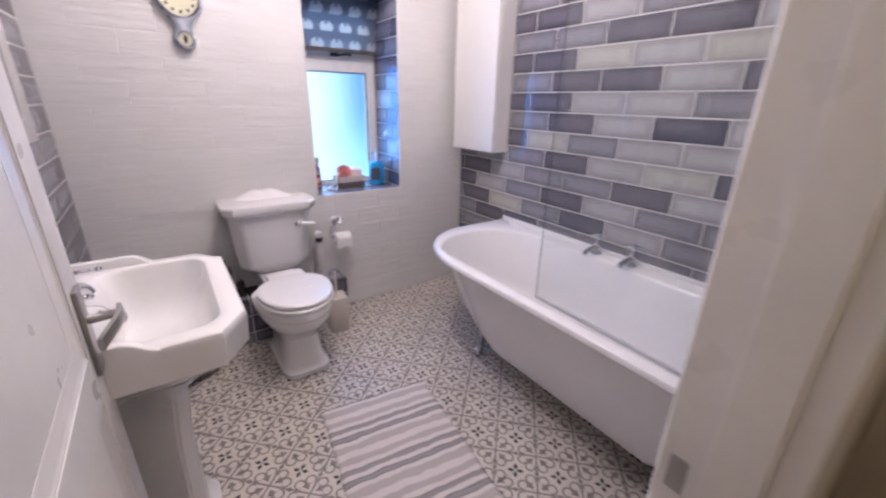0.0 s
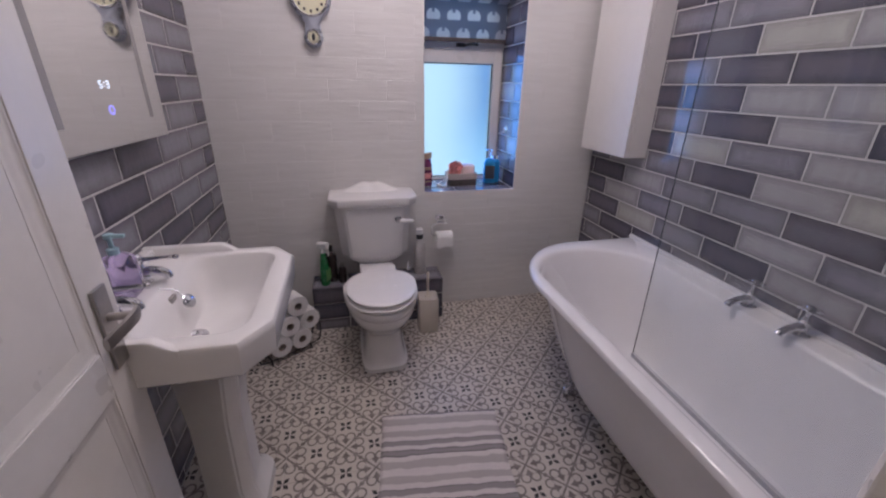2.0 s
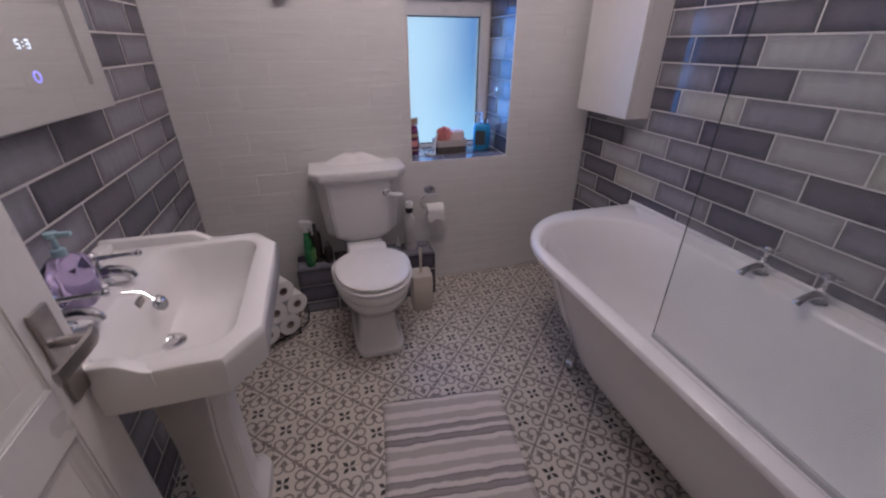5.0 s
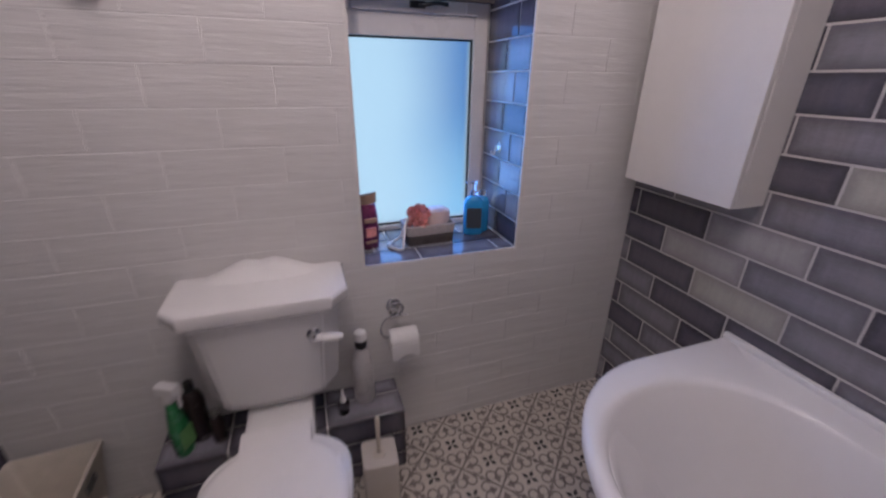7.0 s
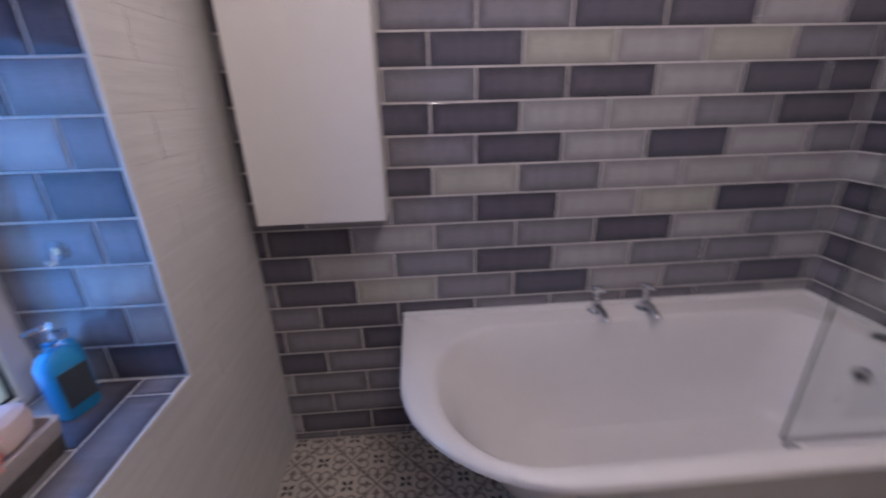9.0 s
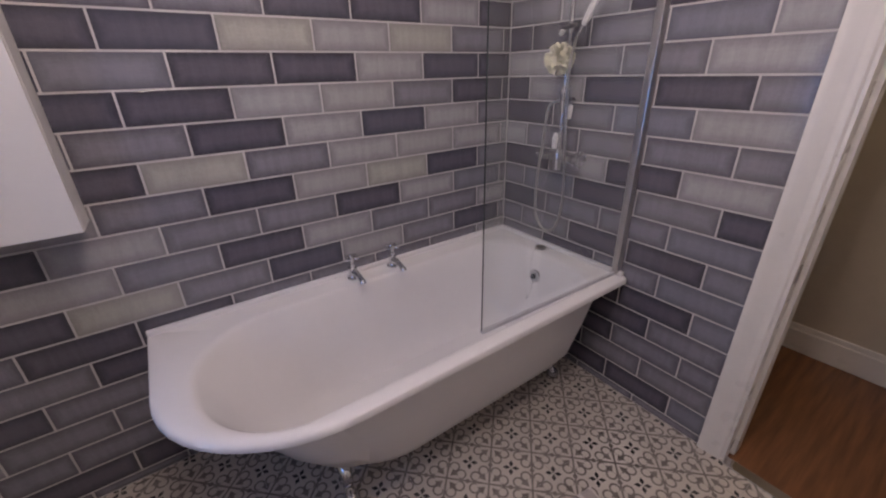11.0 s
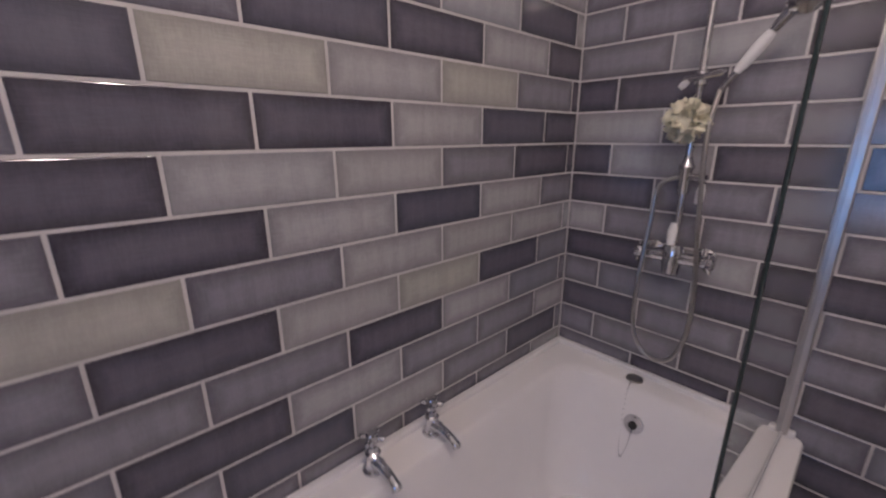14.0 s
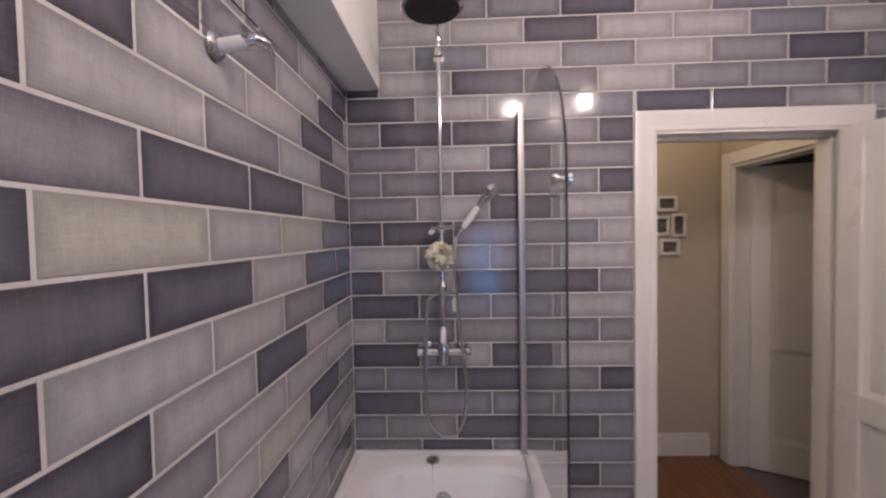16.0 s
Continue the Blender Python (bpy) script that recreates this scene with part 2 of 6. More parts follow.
def floor_pattern():
    """Printed floor tile: dark four-point stars, hearts with arrows and diagonal bands, repeating every 0.2275 m."""
    n = Nodes("patterned_floor_tile")
    geo = n.tree.nodes.new("ShaderNodeNewGeometry")
    sep = n.tree.nodes.new("ShaderNodeSeparateXYZ")
    n.tree.links.new(geo.outputs["Position"], sep.inputs[0])
    M = n.math
    u = M("DIVIDE", M("SUBTRACT", sep.outputs[0], 0.393), 0.2283)
    v = M("DIVIDE", M("SUBTRACT", sep.outputs[1], 1.693), 0.2283)
    p, q = M("ADD", u, v), M("SUBTRACT", u, v)
    a = M("ABSOLUTE", M("SUBTRACT", p, M("ROUND", p)))
    b = M("ABSOLUTE", M("SUBTRACT", q, M("ROUND", q)))
    big, small = M("MAXIMUM", a, b), M("MINIMUM", a, b)
    s = M("MULTIPLY", M("ADD", a, b), 0.7071)
    w = M("MULTIPLY", M("SUBTRACT", big, small), 0.7071)

    def below(x, edge, soft=0.008):
        return n.ramp(x, M("ADD", edge, soft) if isinstance(edge, bpy.types.NodeSocket) else edge + soft,
                      M("SUBTRACT", edge, soft) if isinstance(edge, bpy.types.NodeSocket) else edge - soft)

    def dist(x, y):
        return M("SQRT", M("ADD", M("POWER", M("SUBTRACT", s, x), 2.0), M("POWER", M("SUBTRACT", w, y), 2.0)))

    band = below(M("SUBTRACT", 0.5, big), 0.022)
    lobe = M("MULTIPLY", below(M("ABSOLUTE", M("SUBTRACT", dist(0.375, 0.125), 0.112)), 0.021), below(s, 0.47))
    side = M("MULTIPLY", below(M("ABSOLUTE", M("SUBTRACT", w, M("MULTIPLY", M("SUBTRACT", 0.707, s), 0.86))), 0.018),
             M("MULTIPLY", below(M("SUBTRACT", 1.0, s), 0.56), below(s, 0.66)))
    head_f = M("MULTIPLY", below(w, M("MULTIPLY", M("SUBTRACT", 0.6, s), 0.62)), below(M("SUBTRACT", 1.0, s), 0.565))
    stem = M("MULTIPLY", below(w, 0.032), M("MULTIPLY", below(M("SUBTRACT", 1.0, s), 0.68), below(s, 0.45)))
    dot_d = M("SQRT", M("ADD", M("POWER", M("SUBTRACT", 0.5, big), 2.0), M("POWER", small, 2.0)))
    dot = below(dot_d, 0.055)
    grey = band
    for part_f in (lobe, M("MULTIPLY", side, 0.6), head_f, stem, dot):
        grey = M("MAXIMUM", grey, part_f)
    petal = below(small, M("MULTIPLY", M("MINIMUM", M("SUBTRACT", big, 0.018), M("SUBTRACT", 0.2, big)), 0.6), 0.006)
    wear = n.noise(geo.outputs["Position"], 30, 4)
    cloud = n.noise(geo.outputs["Position"], 3, 3)
    pale = n.mix(n.ramp(cloud, 0.3, 0.7), (0.55, 0.5, 0.445), (0.63, 0.575, 0.515))
    colour = n.mix(M("MULTIPLY", grey, n.ramp(wear, 0.3, 0.6, 0.75, 1.0)), pale, (0.165, 0.14, 0.125))
    colour = n.mix(M("MULTIPLY", petal, n.ramp(wear, 0.25, 0.5, 0.8, 1.0)), colour, (0.022, 0.02, 0.02))
    n.bump(n.noise(geo.outputs["Position"], 160, 2), 0.06)
    return n.done(colour, n.ramp(cloud, 0.3, 0.7, 0.34, 0.46))


FLOOR = floor_pattern()


def oak_laminate():
    n = Nodes("warm_brown_laminate")
    v = n.coords("Object", (40, 3, 1))
    f = n.noise(v, 1.0, 4)
    g = n.noise(n.coords("Object"), 220, 2)
    n.bump(g, 0.08)
    return n.done(n.mix(n.ramp(f, 0.3, 0.7), (0.12, 0.05, 0.022), (0.24, 0.105, 0.045)), n.ramp(g, 0.3, 0.7, 0.3, 0.42))


LAMINATE = oak_laminate()


def rag_rug():
    """Woven stripes across the mat, in grey and off-white."""
    n = Nodes("striped_cotton_mat")
    g = n.coords("Generated")
    sep = n.tree.nodes.new("ShaderNodeSeparateXYZ")
    n.tree.links.new(g, sep.inputs[0])
    wob = n.noise(n.coords("Object"), 14, 3)
    y = n.math("ADD", sep.outputs[1], n.math("MULTIPLY", n.math("SUBTRACT", wob, 0.5), 0.035))
    ramp = n.tree.nodes.new("ShaderNodeValToRGB")
    ramp.color_ramp.interpolation = "LINEAR"
    n.tree.links.new(n.math("FRACT", n.math("MULTIPLY", y, 3.4)), ramp.inputs[0])
    pale, low, mid, dark = (0.74, 0.685, 0.66, 1), (0.5, 0.455, 0.435, 1), (0.33, 0.3, 0.295, 1), (0.1, 0.09, 0.09, 1)
    stops = [(0.0, pale), (0.06, pale), (0.08, low), (0.24, low), (0.26, pale), (0.33, pale), (0.35, dark), (0.37, mid), (0.45, mid), (0.47, dark), (0.49, pale),
             (0.56, pale), (0.58, mid), (0.67, mid), (0.68, dark), (0.7, pale), (0.78, pale), (0.8, low), (0.92, low), (0.94, pale)]
    els = ramp.color_ramp.elements
    els[0].position, els[0].color = stops[0]
    els[1].position, els[1].color = stops[-1]
    for at, col in stops[1:-1]:
        e = els.new(at)
        e.color = col
    weave = n.noise(n.coords("Object", (500, 140, 1)), 1.0, 2)
    n.bump(n.math("ADD", weave, n.math("MULTIPLY", wob, 0.8)), 0.7, 0.004)
    mat_c = n.mix(n.math("MULTIPLY", n.ramp(weave, 0.4, 0.6), 0.25), ramp.outputs[0], (0.3, 0.28, 0.28))
    return n.done(mat_c, 0.95)


RUG = rag_rug()


def blind_cloth():
    """Grey blind cloth with rows of pale scalloped shapes."""
    n = Nodes("patterned_blind_cloth")
    v = n.coords("Object", (1, 1, 1))
    sep = n.tree.nodes.new("ShaderNodeSeparateXYZ")
    n.tree.links.new(v, sep.inputs[0])
    M = n.math
    row = M("DIVIDE", sep.outputs[2], 0.095)
    shift = M("MULTIPLY", M("MODULO", M("FLOOR", row), 2.0), 0.5)
    a = M("SUBTRACT", M("FRACT", M("ADD", M("DIVIDE", sep.outputs[0], 0.122), shift)), 0.5)
    b = M("SUBTRACT", M("FRACT", row), 0.35)
    d = M("SQRT", M("ADD", M("POWER", M("MULTIPLY", a, 1.2), 2.0), M("POWER", b, 2.0)))
    f = M("MULTIPLY", n.ramp(d, 0.42, 0.38), n.ramp(b, -0.22, -0.18))
    tip = M("MULTIPLY", n.ramp(M("ABSOLUTE", a), 0.08, 0.05), n.ramp(b, 0.16, 0.2))
    f = M("SUBTRACT", f, M("MULTIPLY", f, tip))
    colour = n.mix(f, (0.36, 0.41, 0.52), (0.84, 0.87, 0.92))
    mat = n.done(colour, 0.9)
    thin = n.tree.nodes.new("ShaderNodeBsdfTranslucent")
    n.put(colour, thin.inputs["Color"])
    both = n.tree.nodes.new("ShaderNodeMixShader")
    both.inputs[0].default_value = 0.75
    n.tree.links.new(n.bsdf.outputs[0], both.inputs[1])
    n.tree.links.new(thin.outputs[0], both.inputs[2])
    n.tree.links.new(both.outputs[0], n.tree.nodes["Material Output"].inputs["Surface"])
    return mat


BLIND = blind_cloth()

# ---- building helpers ----


def part(name, bm, material, parent=None, label="", smooth=35):
    """Links a bmesh as one mesh object, under a thing or part if given."""
    me = bpy.data.meshes.new(name)
    bmesh.ops.recalc_face_normals(bm, faces=bm.faces)
    bm.faces.index_update()
    level = bm.faces.layers.int.get("level")
    flat = [f.index for f in bm.faces if f[level]] if level else []
    bm.to_mesh(me)
    bm.free()
    me.materials.append(material)
    if smooth:
        me.shade_smooth()
        me.set_sharp_from_angle(angle=radians(smooth))
        for k in flat:
            me.polygons[k].use_smooth = False
    ob = new(name, me)
    if parent:
        ob.parent = parent
    if label:
        ob["label"] = label
    return ob


def thing(name, label, category, group="", kind="", at=(0, 0, 0), rz=0):
    ob = new(name)
    ob.matrix_basis = pose(*at, 0, 0, rz)
    return tagged(ob, label, category, group, kind)


def box(bm, x0, x1, y0, y1, z0, z1, bevel=0.0, seg=2):
    """A box with eased edges; its level faces stay truly flat."""
    level = bm.faces.layers.int.get("level") or bm.faces.layers.int.new("level")
    old = set(bm.faces)
    made = bmesh.ops.create_cube(bm, size=1.0, matrix=Matrix.Translation(((x0 + x1) / 2, (y0 + y1) / 2, (z0 + z1) / 2))
                                 @ Matrix.Diagonal((abs(x1 - x0), abs(y1 - y0), abs(z1 - z0), 1)))
    if bevel:
        edges = {e for v in made["verts"] for e in v.link_edges}
        bmesh.ops.bevel(bm, geom=list(edges), offset=bevel, segments=seg, profile=0.6, affect="EDGES")
    bm.normal_update()
    for f in bm.faces:
        if f not in old and max(abs(c) for c in f.normal) > 0.999:
            f[level] = 1
    return bm


def boxes(*dims, bevel=0.0):
    bm = bmesh.new()
    for d in dims:
        box(bm, *d, bevel=bevel)
    return bm


def loft(bm, rings, cap0=True, cap1=True):
    rows = [[bm.verts.new(p) for p in ring] for ring in rings]
    n = len(rows[0])
    for lo, hi in zip(rows, rows[1:]):
        for i in range(n):
            bm.faces.new((lo[i], lo[(i + 1) % n], hi[(i + 1) % n], hi[i]))
    if cap0:
        bm.faces.new(rows[0][::-1])
    if cap1:
        bm.faces.new(rows[-1])
    return bm


def lathe(bm, profile, seg=24, m=Matrix()):
    """Turns (radius, height) round the local z axis."""
    rings = [[m @ Vector((r * math.cos(2 * math.pi * i / seg), r * math.sin(2 * math.pi * i / seg), z)) for i in range(seg)] for r, z in profile]
    return loft(bm, rings, profile[0][0] < 0.0015, profile[-1][0] < 0.0015)


def tube(bm, points, radius, seg=10):
    pts = [Vector(p) for p in points]
    rings, up = [], Vector((0.13, 0.37, 0.92))
    for i, p in enumerate(pts):
        way = (pts[min(i + 1, len(pts) - 1)] - pts[max(i - 1, 0)]).normalized()
        side = way.cross(up)
        if side.length < 0.05:
            side = way.cross(Vector((1, 0, 0)))
        side.normalize()
        up2 = side.cross(way).normalized()
        r = radius[i] if isinstance(radius, (list, tuple)) else radius
        rings.append([p + r * (math.cos(2 * math.pi * k / seg) * side + math.sin(2 * math.pi * k / seg) * up2) for k in range(seg)])
    return loft(bm, rings)


def curve(points, steps=8):
    """A smooth line through the points."""
    pts = [Vector(p) for p in points]
    pts = [2 * pts[0] - pts[1]] + pts + [2 * pts[-1] - pts[-2]]
    out = []
    for a, b, c, d in zip(pts, pts[1:], pts[2:], pts[3:]):
        for k in range(steps):
            t = k / steps
            out.append(0.5 * (2 * b + (c - a) * t + (2 * a - 5 * b + 4 * c - d) * t * t + (3 * b - a - 3 * c + d) * t ** 3))
    return out + [pts[-2]]


def egg(cx, cy, z, ax, ay, power=2.0, count=40, ay2=None):
    """A superellipse; ay2: its half length towards +y."""
    out = []
    for i in range(count):
        t = 2 * math.pi * i / count
        c, s = math.cos(t), math.sin(t)
        length = ay2 if (ay2 and s > 0) else ay
        out.append(Vector((cx + ax * math.copysign(abs(c) ** (2 / power), c), cy + length * math.copysign(abs(s) ** (2 / power), s), z)))
    return out


def rounded(x0, x1, y0, y1, z, corners, steps=10):
    """A rectangle with elliptical corners: (rx, ry) for SW, SE, NE, NW."""
    out = []
    for (cx, cy, sx, sy, start), (rx, ry) in zip(((x0, y0, 1, 1, 180), (x1, y0, -1, 1, 270), (x1, y1, -1, -1, 0), (x0, y1, 1, -1, 90)), corners):
        for k in range(steps + 1):
            t = radians(start + 90 * k / steps)
            out.append(Vector((cx + sx * rx + rx * math.cos(t), cy + sy * ry + ry * math.sin(t), z)))
    return out


def frame_bm(x0, x1, z0, z1, y0, y1, wide, bevel=0.004):
    """Four bars round an opening in the x-z plane; wide: their width, or left, right, bottom, top."""
    l, r, b, t = wide if isinstance(wide, tuple) else (wide,) * 4
    bm = bmesh.new()
    box(bm, x0, x0 + l, y0, y1, z0, z1, bevel)
    box(bm, x1 - r, x1, y0, y1, z0, z1, bevel)
    if b:
        box(bm, x0 + l, x1 - r, y0 + 0.0005, y1 - 0.0005, z0, z0 + b, bevel)
    if t:
        box(bm, x0 + l, x1 - r, y0 + 0.0005, y1 - 0.0005, z1 - t, z1, bevel)
    return bm


# ---- large structure ----


def structure(name, bm, material, label, category):
    return tagged(part(name, bm, material, None, label), "", category, "", "structure")


wall_east = structure("wall_east", boxes((XE + 0.0013, XE + 0.12, YS - 0.14, YN + 0.3, 0, CEIL)), GROUT,
                      "bathroom wall laid with grey crackle-glazed brick tiles", "wall")
wall_west = structure("wall_west", boxes((XW - 0.12, XW - 0.0013, YS - 0.0, YN + 0.3, 0, CEIL)), GROUT,
                      "bathroom wall laid with grey crackle-glazed brick tiles", "wall")
wall_south = structure("wall_south", boxes((XW - 0.12, DOOR_X0 - 0.03, HALL_N + 0.002, YS - 0.0013, 0, CEIL),
                                           (DOOR_X1 + 0.03, XE, HALL_N + 0.002, YS - 0.0013, 0, CEIL),
                                           (DOOR_X0 - 0.03, DOOR_X1 + 0.03, HALL_N + 0.002, YS - 0.0013, DOOR_Z + 0.03, CEIL)), GROUT,
                       "grey brick-tiled wall with a doorway to the hall", "wall")
wall_north = structure("wall_north", boxes((XW, WIN_X0 - 0.003, YN + 0.001, 2.85, 0, CEIL), (WIN_X1 + 0.003, XE, YN + 0.001, 2.85, 0, CEIL),
                                           (WIN_X0 - 0.003, WIN_X1 + 0.003, YN + 0.001, 2.85, 0, WIN_Z0 - 0.003),
                                           (WIN_X0 - 0.003, WIN_X1 + 0.003, YN + 0.001, 2.85, WIN_Z1 + 0.003, CEIL)), GROUT_WHITE,
                       "white rippled-tile wall with a deep tiled window recess", "wall")
ceiling = structure("ceiling", boxes((XW - 0.12, XE + 0.12, HALL_N + 0.1, 2.85, CEIL, CEIL + 0.1)), PAINT_WALL, "plain white painted bathroom ceiling", "ceiling")
floor = structure("floor", boxes((XW - 0.1, XE + 0.1, YS - 0.02, YN + 0.1, -0.06, -0.003)), GROUT, "patterned tile floor in off-white, grey and black", "floor")
soffit = structure("boxing", boxes((1.636, XE - 0.001, YS + 0.001, YN - 0.001, 2.15, CEIL - 0.001), bevel=0.003), PAINT_WALL,
                   "white boxed-in pipe casing along the ceiling", "boxing")

# doorway lining, architraves and threshold
lining = structure("door_frame", boxes((DOOR_X1 + 0.0, DOOR_X1 + 0.03, HALL_N - 0.004, YS + 0.001, 0, DOOR_Z + 0.03),
                                       (DOOR_X0 - 0.03, DOOR_X0, HALL_N - 0.004, YS + 0.001, 0, DOOR_Z + 0.03),
                                       (DOOR_X0, DOOR_X1, HALL_N - 0.003, YS + 0.0005, DOOR_Z, DOOR_Z + 0.03),
                                       (DOOR_X1 - 0.014, DOOR_X1 + 0.001, 0.085, 0.145, 0, DOOR_Z), (DOOR_X0 - 0.001, DOOR_X0 + 0.014, 0.085, 0.145, 0, DOOR_Z),
                                       (DOOR_X0 + 0.014, DOOR_X1 - 0.014, 0.086, 0.144, DOOR_Z - 0.014, DOOR_Z + 0.001), bevel=0.002), PAINT,
                   "white gloss painted door lining with stop beads", "door frame")


def architrave(y_wall, out):
    """Moulded boards round the doorway, on the face at y_wall; out: +1 or -1, the way it faces."""
    bm = bmesh.new()
    x0, x1, top = DOOR_X0 - 0.006, DOOR_X1 + 0.006, DOOR_Z + 0.006
    profile = [(0.004, 0), (0.004, 0.004), (0.01, 0.011), (0.02, 0.012), (0.026, 0.009), (0.032, 0.009), (0.04, 0.013), (0.058, 0.014), (0.068, 0.018),
               (0.082, 0.019), (0.088, 0.015), (0.088, 0)]
    rings = []
    for corner in range(4):
        ring = []
        for w, d in profile:
            x = (x1 + w) if corner in (0, 1) else (x0 - w)
            z = 0.0 if corner in (0, 3) else top + w
            ring.append(Vector((x, y_wall + out * (d * 0.7 + 0.0005), z)))
        rings.append(ring)
    loft(bm, rings)
    return bm


structure("architrave", architrave(YS, 1), PAINT, "white gloss moulded architrave on the tiled wall", "trim")
structure("architrave", architrave(HALL_N, -1), PAINT, "white gloss moulded architrave on the hall wall", "trim")
part("latch_keep", boxes((DOOR_X1 - 0.003, DOOR_X1 + 0.002, 0.165, 0.19, 0.79, 0.85), bevel=0.001), STEEL, lining, "worn metal latch plate")
structure("threshold", boxes((DOOR_X0, DOOR_X1, 0.175, 0.222, -0.004, 0.006), bevel=0.002), CHROME, "narrow metal threshold strip in the doorway", "threshold")

# hall beyond the doorway
structure("floor_hall", boxes((HALL_W - 0.02, HALL_E, HALL_S, 0.18, -0.06, -0.001)), LAMINATE, "warm brown wood-effect hall floor", "floor")
structure("wall_hall_south", boxes((HALL_W - 0.1, HALL_E, HALL_S - 0.1, HALL_S, 0, CEIL)), HALL_PAINT, "beige painted hall wall", "wall")
structure("wall_hall_east", boxes((HALL_E, HALL_E + 0.1, HALL_S - 0.1, HALL_N, 0, CEIL)), HALL_PAINT, "beige painted hall end wall", "wall")
structure("wall_hall_north", boxes((HALL_W - 0.1, DOOR_X0 - 0.03, HALL_N - 0.01, HALL_N, 0, CEIL), (DOOR_X1 + 0.03, HALL_E, HALL_N - 0.01, HALL_N, 0, CEIL),
                                   (DOOR_X0 - 0.03, DOOR_X1 + 0.03, HALL_N - 0.01, HALL_N, DOOR_Z + 0.03, CEIL)), HALL_PAINT,
          "beige painted hall wall round the bathroom doorway", "wall")
HD0, HD1, HDZ = -0.73, -0.06, 1.96
structure("wall_hall_west", boxes((HALL_W - 0.1, HALL_W, HALL_S, HD0, 0, CEIL), (HALL_W - 0.1, HALL_W, HD1, HALL_N - 0.01, 0, CEIL),
                                  (HALL_W - 0.1, HALL_W, HD0, HD1, HDZ, CEIL)), HALL_PAINT, "beige hall wall with another doorway", "wall")
structure("ceiling_hall", boxes((HALL_W - 0.1, HALL_E + 0.1, HALL_S - 0.1, HALL_N + 0.1, CEIL - 0.05, CEIL - 0.001)), PAINT_WALL, "white hall ceiling", "ceiling")
structure("baseboard", boxes((HALL_W + 0.075, HALL_E, HALL_S, HALL_S + 0.018, 0, 0.125), (HALL_W + 0.075, HALL_E, HALL_S, HALL_S + 0.011, 0.125, 0.155), bevel=0.004),
          PAINT, "white painted skirting board", "skirting")
structure("door_frame_hall", boxes((HALL_W - 0.11, HALL_W + 0.006, HD0, HD0 + 0.028, 0, HDZ), (HALL_W - 0.11, HALL_W + 0.006, HD1 - 0.028, HD1, 0, HDZ),
                                   (HALL_W - 0.109, HALL_W + 0.005, HD0 + 0.028, HD1 - 0.028, HDZ - 0.028, HDZ),
                                   (HALL_W, HALL_W + 0.022, HD0 - 0.075, HD0 + 0.008, 0, HDZ + 0.07), (HALL_W, HALL_W + 0.022, HD1 - 0.008, HD1 + 0.06, 0, HDZ + 0.07),
                                   (HALL_W, HALL_W + 0.021, HD0 + 0.008, HD1 - 0.008, HDZ - 0.008, HDZ + 0.069), bevel=0.005), PAINT,
          "white painted frame of the second hall doorway", "door frame")
structure("floor_room", boxes((-2.2, HALL_W - 0.021, -1.6, 0.3, -0.06, -0.002)), CARPET, "mauve grey carpet in the room beyond", "floor")
# walls and ceiling coloured dark so that the room beyond reads as unlit
structure("wall_room", boxes((-2.3, -2.2, -1.7, 0.4, 0, CEIL), (-2.2, HALL_W - 0.1, -1.7, -1.6, 0, CEIL), (-2.2, HALL_W - 0.12, 0.3, 0.4, 0, CEIL)), UNLIT_TONE,
          "walls of the room beyond, unlit darkness put in their colour", "wall")
structure("ceiling_room", boxes((-2.3, HALL_W - 0.1, -1.7, 0.4, CEIL - 0.05, CEIL)), UNLIT_TONE, "ceiling of the room beyond, unlit darkness put in its colour", "ceiling")

# sky seen through the frosted window
structure("backdrop", boxes((-3.0, 5.0, 3.6, 3.65, -1.5, 5.0)), DAY, "pale overcast daylight outside the window", "backdrop")


